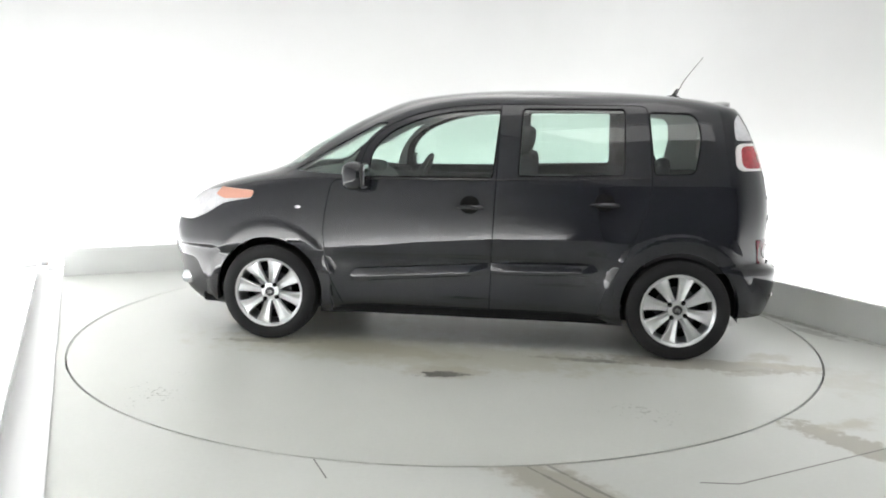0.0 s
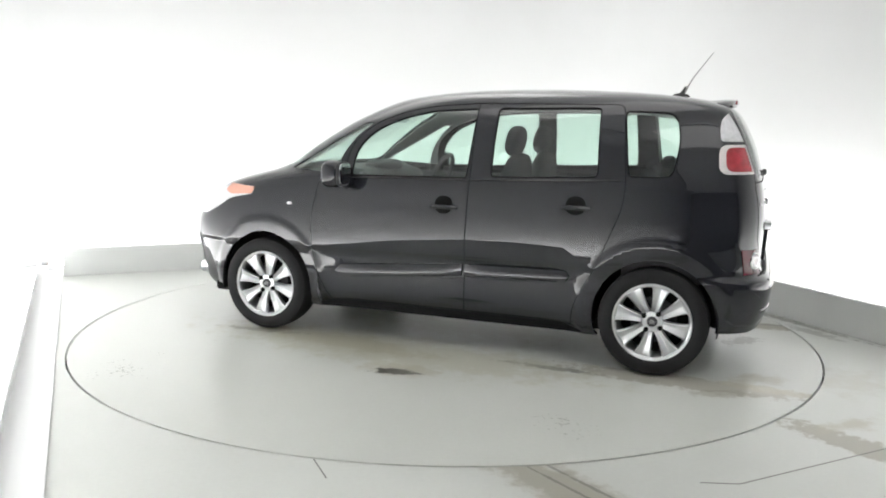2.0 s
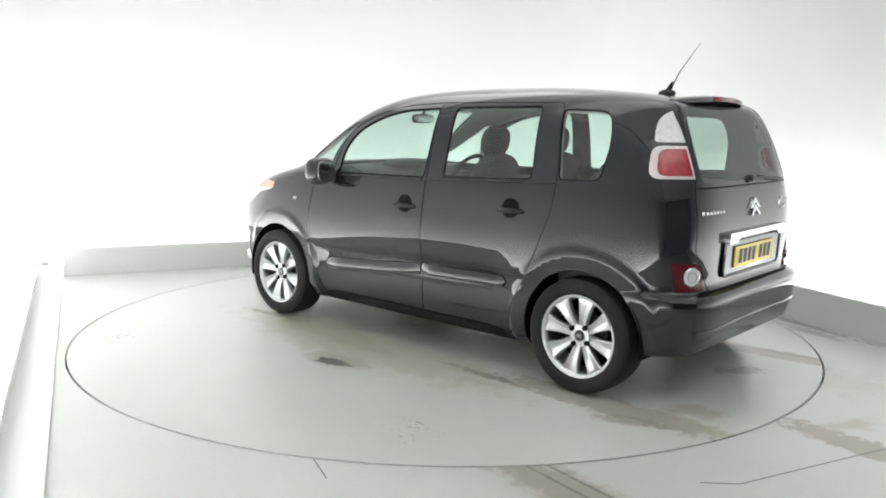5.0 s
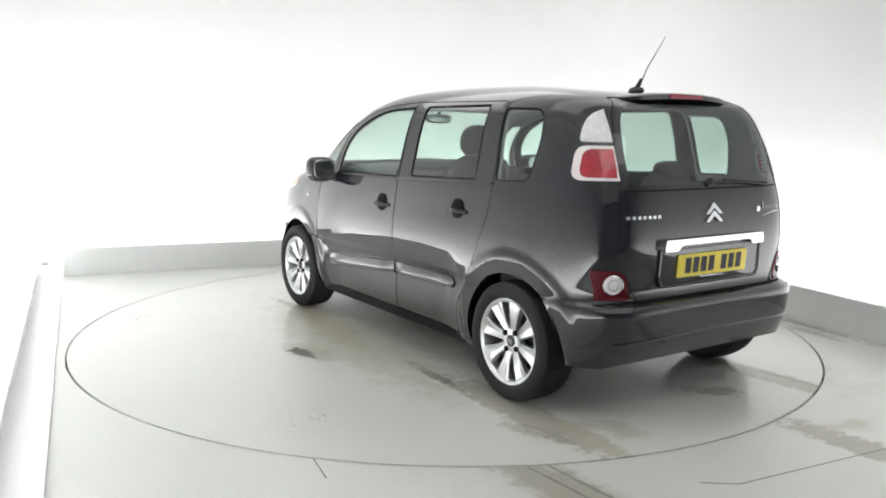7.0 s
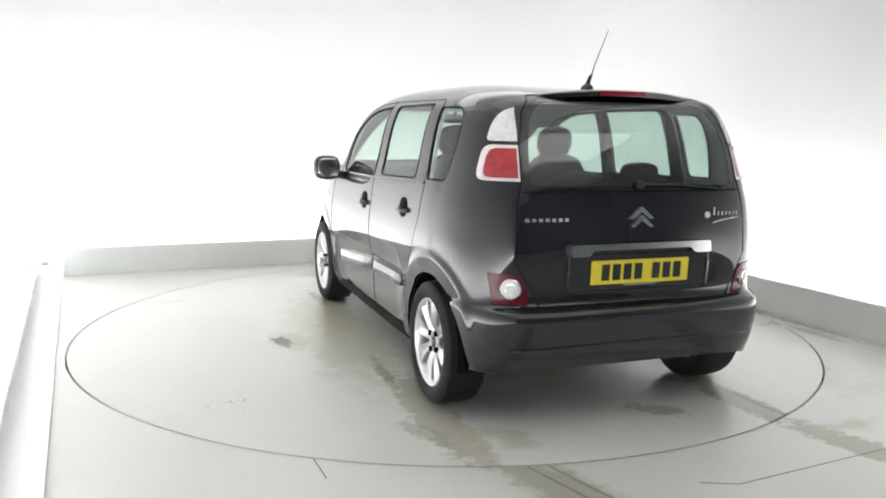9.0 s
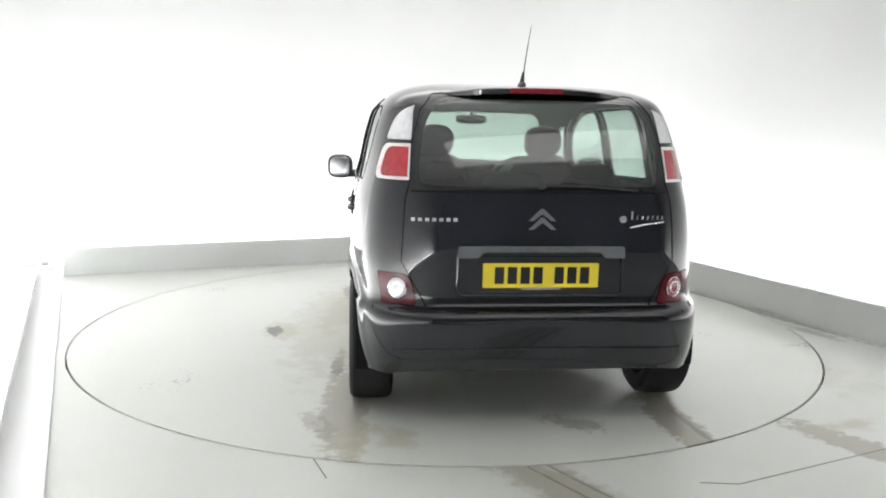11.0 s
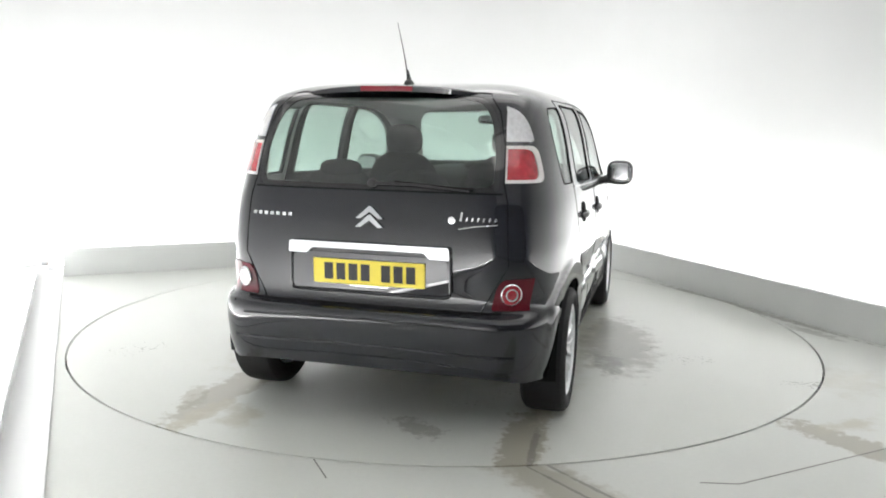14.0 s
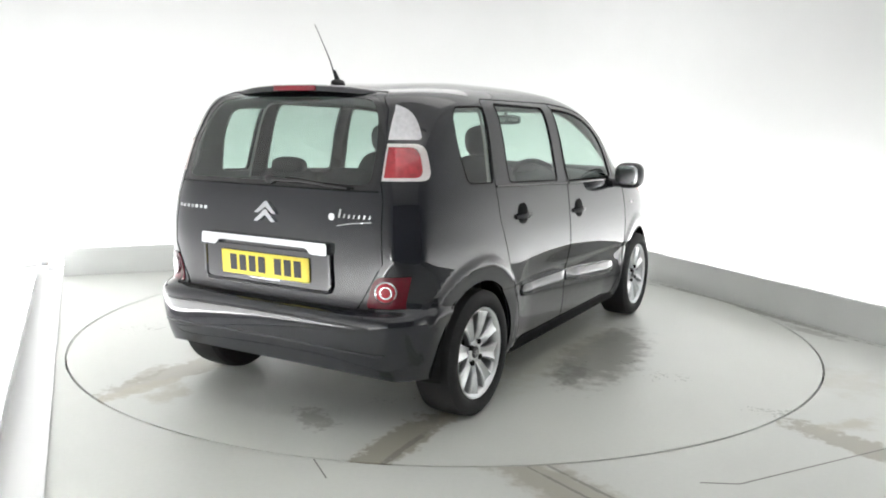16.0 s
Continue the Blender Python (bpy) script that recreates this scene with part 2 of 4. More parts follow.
def rounded(pts, r, n=5):
    """Round the corners of a polygon; r may be one radius or one for each corner."""
    out = []
    k = len(pts)
    rs = r if isinstance(r, (list, tuple)) else [r] * k
    for i in range(k):
        p, a, b = Vector(pts[i]), Vector(pts[i - 1]), Vector(pts[(i + 1) % k])
        ra = min(rs[i], 0.45 * (a - p).length, 0.45 * (b - p).length)
        if ra < 1e-4:
            out.append(tuple(p))
            continue
        s, e = p + (a - p).normalized() * ra, p + (b - p).normalized() * ra
        for j in range(n + 1):
            t = j / n
            out.append(tuple((1 - t) ** 2 * s + 2 * t * (1 - t) * p + t * t * e))
    return out


# ---------- the booth ----------
def setting(name, bm, material, label, smooth=False, category=""):
    ob = new(name, mesh_of(name, bm, material, smooth))
    ob.matrix_basis = ROOM
    return tagged(ob, label, category, kind="structure")


WHEELS_X, AXLE_Z = (2.54, 0.0), 0.308
DISC_R, HOLE_R = 2.418, 2.431
X0, X1, Y0, Y1 = -2.95, 3.05, -7.4, 3.35     # booth walls, in the booth's own axes
CEIL = 3.4
JOINTS = ((0.036, 0.92, -2.80, -2.762), (0.036, -0.10, -2.80, -2.73), (-1.463, -1.465, -1.945, -2.14))


def build_floor():
    bm = bmesh.new()
    n = 160
    hole, low = [], []
    for i in range(n):
        a = 2 * math.pi * i / n
        hole.append(bm.verts.new((HOLE_R * math.cos(a), HOLE_R * math.sin(a), 0)))
        low.append(bm.verts.new((HOLE_R * math.cos(a), HOLE_R * math.sin(a), -0.06)))
    rim = []
    for i in range(n):
        a = 2 * math.pi * i / n
        c, s = math.cos(a), math.sin(a)
        k = 2.47 / max(abs(c), abs(s))
        rim.append(bm.verts.new((k * c, k * s, 0)))
    for i in range(n):
        j = (i + 1) % n
        bm.faces.new((hole[i], rim[i], rim[j], hole[j]))
        bm.faces.new((low[i], hole[i], hole[j], low[j]))

    def quad(x0, y0, x1, y1):
        bm.faces.new([bm.verts.new(p) for p in ((x0, y0, 0), (x1, y0, 0), (x1, y1, 0), (x0, y1, 0))])
    q = 2.47
    quad(X0 - 0.1, Y0 - 0.1, X1 + 0.1, -q)
    quad(X0 - 0.1, q, X1 + 0.1, Y1 + 0.1)
    quad(X0 - 0.1, -q, -q, q)
    quad(q, -q, X1 + 0.1, q)
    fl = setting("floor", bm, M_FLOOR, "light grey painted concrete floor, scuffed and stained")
    pit = bmesh.new()
    lathe([(0.001, -0.05), (HOLE_R + 0.002, -0.05)], "z", 96, bm=pit)
    setting("turntable_pit", pit, M_PIT, "dark shallow pit below the turntable")
    return fl


def wall_sheet(plan, height, cove):
    """A wall standing on a plan line, bending over into the ceiling with a cove."""
    prof = [(0, 0), (0, height - cove)]
    for i in range(1, 9):
        a = math.pi / 2 * i / 8
        prof.append((cove * (1 - math.cos(a)), height - cove + cove * math.sin(a)))
    bm = bmesh.new()
    rows = []
    for p, nrm in plan:
        rows.append([bm.verts.new((p[0] + nrm[0] * d, p[1] + nrm[1] * d, z)) for d, z in prof])
    for a, b in zip(rows, rows[1:]):
        for i in range(len(prof) - 1):
            bm.faces.new((a[i], b[i], b[i + 1], a[i + 1]))
    return bm


def build_walls():
    r = 0.3
    plan = [((X0, Y0), (1, 0))]
    steps = 14
    for i in range(steps + 1):
        a = math.pi - math.pi / 2 * i / steps
        plan.append(((X0 + r + r * math.cos(a), Y1 - r + r * math.sin(a)), (-math.cos(a), -math.sin(a))))
    r = 0.9
    for i in range(steps + 1):
        a = math.pi / 2 - math.pi / 2 * i / steps
        plan.append(((X1 - r + r * math.cos(a), Y1 - r + r * math.sin(a)), (-math.cos(a), -math.sin(a))))
    plan.append(((X1, Y0), (-1, 0)))
    ob = setting("wall_backdrop", wall_sheet(plan, CEIL, 0.6), M_WALL, "seamless white painted booth wall curving into the ceiling", True)
    sol = ob.modifiers.new("thickness", "SOLIDIFY")
    sol.thickness, sol.offset = 0.08, 0
    bm = box_bm(X1 - X0 + 0.3, 0.12, CEIL + 0.1, ((X0 + X1) / 2, Y0 - 0.06, CEIL / 2))
    setting("wall_entrance", bm, M_DARKWALL, "grey entrance shutter wall behind the camera")
    bm = box_bm(X1 - X0 + 0.3, Y1 - Y0 + 0.3, 0.08, ((X0 + X1) / 2, (Y0 + Y1) / 2, CEIL + 0.06))
    setting("ceiling", bm, M_WALL, "white painted ceiling of the booth")


def build_plinths():
    h = 0.245
    bm = box_bm(2.47 + 2.47, 0.04, h, (0, 2.74, h / 2), 0.006)
    setting("plinth_back", bm, M_PLINTH, "low grey painted board along the back wall", category="plinth")
    bm = box_bm(0.04, 2.72 + 7.2, h + 0.01, (2.485, (2.72 - 7.2) / 2, (h + 0.01) / 2), 0.006)
    setting("plinth_side", bm, M_PLINTH, "low grey painted board along the side wall", category="plinth")
    for k, (x0, x1, y0, y1) in enumerate(JOINTS):
        d = Vector((x1 - x0, y1 - y0))
        bm = box_bm(d.length, 0.006, 0.002, ((x0 + x1) / 2, (y0 + y1) / 2, 0.0), rot=Matrix.Rotation(math.atan2(d.y, d.x), 4, "Z"))
        setting("floor_joint_%d" % (k + 1), bm, M_JOINT, "thin dark joint in the floor", category="joint")


def strip_light(sx, sy, at, label):
    lamp = tagged(new("strip_light"), label, "strip light", "uplights hidden behind the boards")
    lamp.matrix_basis = ROOM @ Matrix.Translation(at)
    part("housing", box_bm(sx, sy, 0.05, (0, 0, 0.025), 0.004), M_WALL, lamp)
    part("diffuser", box_bm(sx - 0.02, sy - 0.02, 0.02, (0, 0, 0.061), 0.004), M_STRIP, lamp, "glowing white diffuser")
    return lamp


def light_panel(sx, sy, at):
    lamp = tagged(new("ceiling_light"), "large square soft light panel under the ceiling", "ceiling light", "ceiling lights")
    lamp.matrix_basis = ROOM @ Matrix.Translation(at)
    bm = bmesh.new()
    for x, y, a, b in ((sx / 2, 0, 0.05, sy + 0.05), (-sx / 2, 0, 0.05, sy + 0.05), (0, sy / 2, sx - 0.05, 0.05), (0, -sy / 2, sx - 0.05, 0.05)):
        box_bm(a, b, 0.1, (x, y, 0.05), 0, bm=bm)
    part("frame", bm, M_WALL, lamp)
    part("diffuser", box_bm(sx - 0.05, sy - 0.05, 0.02, (0, 0, 0.03)), M_PANEL, lamp, "glowing white diffuser")
    return lamp


build_floor()
build_walls()
build_plinths()
strip_light(5.0, 0.2, (-0.1, 3.10, 0), "long strip light behind the back board")
strip_light(0.2, 8.5, (2.80, -1.9, 0), "long strip light behind the side board")
ledge = box_bm(0.19, 10.5, 0.012, (-2.572, -1.95, 0.006), 0.003)
setting("light_trough_1", ledge, M_WALL, "flat white painted trough board beside the wall", category="trough")
ledge = box_bm(0.26, 10.5, 0.012, (-2.808, -1.95, 0.006), 0.003)
setting("light_trough_2", ledge, M_WALL, "flat white painted trough board beside the wall", category="trough")
lip = box_bm(0.012, 10.4, 0.08, (-2.672, -1.95, 0.04), 0.002)
setting("trough_lip", lip, M_WALL, "thin white lip board in front of the wall light", category="trough")
trough = tagged(new("strip_light"), "thin strip light along the foot of the white wall", "strip light", "uplights hidden behind the boards")
trough.matrix_basis = ROOM @ Matrix.Translation((-2.795, -1.7, 0.012))
part("housing", box_bm(0.21, 9.6, 0.006, (0, 0, 0.003), 0.001), M_WALL, trough)
part("diffuser", box_bm(0.20, 9.58, 0.006, (0, 0, 0.0095), 0.001), M_TROUGH, trough, "glowing white diffuser")
for y in (-4.2, -1.2, 1.4):
    light_panel(3.2, 1.4, (0, y, CEIL - 0.2))


def build_turntable():
    tt = tagged(new("turntable"), "round grey painted car turntable set flush in the floor", "turntable")
    bm = lathe([(0.001, 0.0), (0.6, 0.0), (1.4, 0.0), (DISC_R - 0.004, 0.0), (DISC_R, -0.004), (DISC_R, -0.04), (0.001, -0.04)], "z", 192)
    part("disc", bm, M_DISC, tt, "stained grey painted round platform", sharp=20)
    part("edge_strip", lathe([(DISC_R - 0.012, -0.03), (DISC_R - 0.012, 0.0012), (DISC_R + 0.001, 0.0012), (DISC_R + 0.001, -0.03)], "z", 192), M_DISC, tt, "thin grey metal edge strip", sharp=20)
    return tt


turntable = build_turntable()
# ---------- the car: its skin ----------
# Car axes: x forward from the rear axle, y to its own left, z up from the ground.
# Rows: side height, rear height, front height, rear x, front x, half width, middle x, rear squareness, front squareness
SKIN = [
    (0.185, 0.185, 0.185, -0.48, 3.20, 0.760, 1.3, 7.6, 4.5), (0.215, 0.215, 0.215, -0.55, 3.25, 0.800, 1.3, 7.6, 4.5),
    (0.27, 0.27, 0.27, -0.56, 3.295, 0.826, 1.3, 7.6, 4.5), (0.35, 0.35, 0.35, -0.590, 3.325, 0.840, 1.3, 7.6, 4.5),
    (0.45, 0.45, 0.45, -0.610, 3.33, 0.844, 1.3, 7.6, 4.5), (0.552, 0.552, 0.552, -0.622, 3.36, 0.840, 1.3, 7.6, 4.5),
    (0.576, 0.576, 0.576, -0.584, 3.36, 0.845, 1.3, 6.8, 4.5), (0.592, 0.592, 0.592, -0.548, 3.36, 0.855, 1.3, 6.6, 4.5),
    (0.70, 0.70, 0.70, -0.552, 3.35, 0.855, 1.3, 6.6, 4.5), (0.78, 0.78, 0.78, -0.557, 3.30, 0.852, 1.3, 6.6, 4.5),
    (0.85, 0.85, 0.85, -0.558, 3.24, 0.847, 1.3, 6.6, 4.5), (0.90, 0.90, 0.90, -0.556, 3.18, 0.841, 1.3, 6.6, 4.5),
    (0.95, 0.95, 0.95, -0.552, 3.10, 0.836, 1.3, 6.6, 4.5), (1.00, 1.00, 1.00, -0.545, 2.95, 0.830, 1.3, 6.6, 4.5),
    (1.04, 1.04, 1.04, -0.538, 2.79, 0.824, 1.3, 6.6, 4.5), (1.07, 1.07, 1.07, -0.531, 2.66, 0.817, 1.3, 6.6, 4.2),
    (1.12, 1.12, 1.12, -0.520, 2.54, 0.806, 1.3, 6.6, 4), (1.20, 1.20, 1.20, -0.497, 2.43, 0.788, 1.3, 6.6, 4),
    (1.30, 1.30, 1.30, -0.462, 2.26, 0.769, 1.3, 6.6, 4), (1.40, 1.40, 1.40, -0.415, 2.07, 0.743, 1.25, 6.6, 4),
    (1.47, 1.465, 1.465, -0.375, 1.92, 0.716, 1.15, 6.6, 4), (1.52, 1.505, 1.51, -0.340, 1.82, 0.670, 1.0, 7, 4),
    (1.56, 1.53, 1.54, -0.290, 1.73, 0.610, 0.9, 6, 4), (1.588, 1.555, 1.565, -0.200, 1.60, 0.520, 0.82, 5, 4),
    (1.607, 1.578, 1.588, 0.00, 1.44, 0.400, 0.8, 4, 3.5), (1.617, 1.598, 1.606, 0.30, 1.2, 0.250, 0.8, 3, 3),
    (1.622, 1.614, 1.617, 0.58, 1.0, 0.100, 0.8, 2.5, 2.5), (1.623, 1.623, 1.623, 0.79, 0.81, 0.004, 0.8, 2, 2)]


def ring_line(row, count):
    """Half a level outline, rear centre to front centre, at even steps of its length."""
    zs, zr, zf, xr, xf, w, xm, nr, nf = row
    th = np.linspace(0, math.pi, 721)
    c, s = np.cos(th), np.sin(th)
    rear = c > 0
    n = np.where(rear, nr, nf)
    a = np.where(rear, xm - xr, xf - xm)
    ca = np.abs(c)
    x = xm - np.sign(c) * a * ca ** (2 / n)
    y = w * np.abs(s) ** (2 / n)
    k = ca ** 1.6
    z = zs + np.where(rear, zr - zs, zf - zs) * k
    d = np.concatenate([[0], np.cumsum(np.hypot(np.diff(x), np.diff(y)))])
    q = np.linspace(0, d[-1], count)
    return np.stack([np.interp(q, d, v) for v in (x, y, z)], -1)


def skin_half():
    rows = np.array(SKIN)
    k = len(rows)
    fine = np.linspace(0, k - 1, (k - 1) * 4 + 1)
    tab = np.stack([np.interp(fine, np.arange(k), rows[:, j]) for j in range(rows.shape[1])], -1)
    soft = tab.copy()
    for _ in range(3):
        soft[1:-1] = 0.25 * soft[:-2] + 0.5 * soft[1:-1] + 0.25 * soft[2:]
    count = 230
    bm = bmesh.new()
    grid = [[bm.verts.new(p) for p in ring_line(r, count)] for r in soft]
    for line in grid:
        line[0].co.y = line[-1].co.y = 0.0
    for a, b in zip(grid, grid[1:]):
        for i in range(count - 1):
            bm.faces.new((a[i], b[i], b[i + 1], a[i + 1]))
    bmesh.ops.recalc_face_normals(bm, faces=bm.faces)
    if sum(f.normal.y for f in bm.faces) < 0:
        bmesh.ops.reverse_faces(bm, faces=bm.faces)
    bm.normal_update()
    return bm


def inside(p, poly):
    hit = False
    j = len(poly) - 1
    for i in range(len(poly)):
        (x0, y0), (x1, y1) = poly[i], poly[j]
        if (y0 > p[1]) != (y1 > p[1]) and p[0] < (x1 - x0) * (p[1] - y0) / (y1 - y0) + x0:
            hit = not hit
        j = i
    return hit


def imprint(bm, poly, ax, wanted):
    """Cut the outline poly, seen along the third axis, into those faces of the skin that are wanted."""
    i, j = ax
    lo = [min(p[k] for p in poly) - 0.03 for k in (0, 1)]
    hi = [max(p[k] for p in poly) + 0.03 for k in (0, 1)]

    def touches(f, lo, hi):
        us = [v.co[i] for v in f.verts]
        ws = [v.co[j] for v in f.verts]
        return max(us) >= lo[0] and min(us) <= hi[0] and max(ws) >= lo[1] and min(ws) <= hi[1]
    near = {f for f in bm.faces if touches(f, lo, hi) and wanted(f)}
    for a, b in zip(poly, poly[1:] + poly[:1]):
        if math.hypot(a[0] - b[0], a[1] - b[1]) < 1e-5:
            continue
        lo = (min(a[0], b[0]) - 0.004, min(a[1], b[1]) - 0.004)
        hi = (max(a[0], b[0]) + 0.004, max(a[1], b[1]) + 0.004)
        fs = [f for f in near if touches(f, lo, hi)]
        if not fs:
            continue
        co, no = [0, 0, 0], [0, 0, 0]
        co[i], co[j] = a
        no[i], no[j] = b[1] - a[1], a[0] - b[0]
        geom = fs + list({e for f in fs for e in f.edges}) + list({v for f in fs for v in f.verts})
        made = bmesh.ops.bisect_plane(bm, geom=geom, dist=1e-5, plane_co=co, plane_no=no)["geom"]
        near = {f for f in near if f.is_valid} | {g for g in made if isinstance(g, bmesh.types.BMFace)}


def circle(cx, cz, r, a0, a1, n):
    return [(cx + r * math.cos(radians(a0 + (a1 - a0) * k / n)), cz + r * math.sin(radians(a0 + (a1 - a0) * k / n))) for k in range(n + 1)]


XZ, YZ, XY = (0, 2), (1, 2), (0, 1)
to_side = lambda f: f.normal.y > 0.28
to_rear = lambda f: f.normal.x < -0.22
to_front = lambda f: f.normal.x > 0.2 and f.calc_center_median().x > 1.5
rear_end = lambda f: f.calc_center_median().x < -0.15 and f.normal.z < 0.75
front_end = lambda f: f.calc_center_median().x > 2.5 and f.normal.z < 0.93
on_top = lambda f: f.normal.z > 0.35
any_side = lambda f: f.normal.y > 0.05

ARCH_F = circle(2.54, 0.318, 0.348, -25, 205, 36) + [(2.54 - 0.30, 0.12), (2.54 + 0.30, 0.12)]
ARCH_R = circle(0.0, 0.318, 0.342, -25, 205, 36) + [(-0.30, 0.12), (0.30, 0.12)]
GLASS_F = rounded([(1.130, 1.072), (1.900, 1.062), (1.885, 1.215), (1.775, 1.335), (1.60, 1.415), (1.39, 1.466), (1.092, 1.484)], [0.02, 0.03, 0.12, 0.1, 0.12, 0.12, 0.03])
GLASS_R = rounded([(0.345, 1.105), (0.978, 1.083), (0.962, 1.487), (0.357, 1.494)], 0.03)
GLASS_Q = rounded([(0.175, 1.112), (0.218, 1.478), (-0.062, 1.470), (-0.095, 1.32), (-0.060, 1.118)], [0.03, 0.03, 0.07, 0.1, 0.04])
GLASS_A = rounded([(2.40, 1.088), (2.02, 1.066), (1.985, 1.19), (1.895, 1.31), (1.79, 1.392), (1.86, 1.392), (2.05, 1.285), (2.25, 1.175)], [0.02, 0.02, 0.08, 0.1, 0.01, 0.01, 0.1, 0.1])
DOOR_F = rounded([(1.136, 0.225), (2.05, 0.225), (2.165, 0.50), (2.185, 0.75), (2.13, 1.035), (1.955, 1.05), (1.935, 1.235), (1.81, 1.365), (1.62, 1.447), (1.39, 1.497), (1.092, 1.515)], [0.0, 0.06, 0.1, 0.2, 0.05, 0.02, 0.12, 0.1, 0.1, 0.1, 0.0])
DOOR_R = rounded([(1.136, 0.225), (1.092, 1.515), (0.225, 1.515), (0.185, 1.08), (0.195, 0.94), (0.325, 0.60), (0.385, 0.50), (0.455, 0.36), (0.47, 0.225)], [0, 0, 0.05, 0.05, 0.15, 0.15, 0.1, 0.06, 0.03])
HEADLAMP = rounded([(3.50, 0.735), (3.09, 0.748), (2.97, 0.80), (2.86, 0.868), (2.66, 0.905), (2.645, 0.952), (2.88, 0.962), (3.06, 0.925), (3.50, 0.86)], [0, 0.04, 0.05, 0.05, 0.02, 0.02, 0.05, 0.1, 0])
INDICATOR = rounded([(2.645, 0.951), (2.90, 0.961), (2.93, 0.915), (2.86, 0.892), (2.66, 0.906)], [0.02, 0.01, 0.01, 0.02, 0.02])
TAILGATE = [(-0.2, 0.578), (0.505, 0.578), (0.55, 0.66), (0.622, 0.79), (0.605, 1.06), (0.584, 1.14), (0.574, 1.30), (0.535, 1.45), (0.47, 1.530), (0.30, 1.543), (-0.2, 1.552)]
GLASS_T = rounded([(-0.6, 1.092), (0.566, 1.105), (0.564, 1.28), (0.529, 1.43), (0.465, 1.512), (0.25, 1.528), (-0.6, 1.528)], [0, 0.04, 0.1, 0.1, 0.05, 0.1, 0])
PANE_T = rounded([(-0.6, 1.118), (0.540, 1.125), (0.540, 1.28), (0.506, 1.42), (0.45, 1.495), (0.25, 1.512), (-0.6, 1.512)], [0, 0.04, 0.1, 0.1, 0.05, 0.1, 0])
SCREEN = rounded([(-0.6, 1.096), (0.655, 1.096), (0.60, 1.30), (0.52, 1.45), (0.45, 1.498), (-0.6, 1.520)], [0, 0.04, 0.2, 0.1, 0.05, 0])
LAMP_SIDE_LOW = rounded([(-0.70, 1.145), (-0.300, 1.142), (-0.290, 1.302), (-0.70, 1.300)], [0, 0.055, 0.05, 0])
LAMP_SIDE_TOP = rounded([(-0.70, 1.318), (-0.297, 1.320), (-0.287, 1.39), (-0.292, 1.445), (-0.330, 1.482), (-0.70, 1.488)], [0, 0.02, 0.05, 0.05, 0.03, 0])
LAMP_REAR = [(0.586, 1.10), (0.586, 1.15), (0.577, 1.30), (0.562, 1.45), (0.545, 1.50), (0.95, 1.50), (0.95, 1.10)]
RED_SIDE = rounded([(-0.70, 1.157), (-0.336, 1.156), (-0.324, 1.288), (-0.70, 1.289)], [0, 0.045, 0.04, 0])
RED_REAR = [(0.592, 1.10), (0.592, 1.17), (0.583, 1.30), (0.95, 1.30), (0.95, 1.10)]
FOG_REAR = rounded([(0.552, 0.594), (0.95, 0.594), (0.95, 0.742), (0.60, 0.732), (0.572, 0.69)], [0.02, 0, 0, 0.04, 0.04])
FOG_SIDE = [(-0.8, 0.50), (-0.452, 0.50), (-0.462, 0.60), (-0.435, 0.80), (-0.8, 0.80)]
BUMP_R = [(-0.9, 0.10), (-0.20, 0.10), (-0.20, 0.560), (-0.40, 0.578), (-0.9, 0.578)]
BUMP_F = [(2.84, 0.10), (3.6, 0.10), (3.6, 0.62), (3.0, 0.60), (2.80, 0.50)]
GRILLE = rounded([(3.04, 0.20), (3.6, 0.20), (3.6, 0.53), (3.08, 0.50), (2.99, 0.33)], [0.02, 0, 0, 0.04, 0.06])
BONNET = rounded([(2.66, -0.3), (3.28, -0.3), (3.24, 0.45), (3.02, 0.66), (2.60, 0.70)], [0, 0, 0.1, 0.1, 0.05])

SCALLOP = [(2.146, 0.510), (2.10, 0.575), (2.03, 0.612), (1.60, 0.668), (1.135, 0.704), (0.80, 0.710), (0.52, 0.700), (0.45, 0.655), (0.386, 0.556), (0.36, 0.12), (2.12, 0.12)]
skin = skin_half()
imprint(skin, SCALLOP, XZ, to_side)
CREASE = [Vector(p) for p in SCALLOP[:9]]
PLAIN = skin_half()
PLAIN.faces.ensure_lookup_table()
PLAIN_TREE = BVHTree.FromBMesh(PLAIN)


def ease(q):
    q = min(1, max(0, q))
    return q * q * (3 - 2 * q)


def relief(x, z, below):
    """How far the side stands out at x, z: wheel arch lips, the door crease and the hollow panel below it."""
    out = 0.0
    if z < 0.85:
        for ax in WHEELS_X:
            d = math.hypot(x - ax, z - 0.318)
            out += 0.012 * ease((0.470 - d) / 0.055) * (1 - 0.75 * min(1, max(0, (0.43 - d) / 0.085))) * min(1, max(0, (x + 0.50) / 0.14))
    here = Vector((x, z))
    d = min((here - (a + (b - a) * min(1, max(0, (here - a).dot(b - a) / (b - a).length_squared)))).length for a, b in zip(CREASE, CREASE[1:]))
    ends = ease((x - 0.37) / 0.13) * ease((2.16 - x) / 0.13)
    if not inside((x, z), SCALLOP):
        d = -d
    if below:
        sweep = ease((x - 0.37) / 0.30) * ease((2.16 - x) / 0.30)
        return out - ends * (0.001 + 0.008 * (1 - math.exp(-d / 0.03))) - sweep * 0.095 * min(d, 0.2)
    return out - 0.001 * ends * math.exp(d / 0.065)


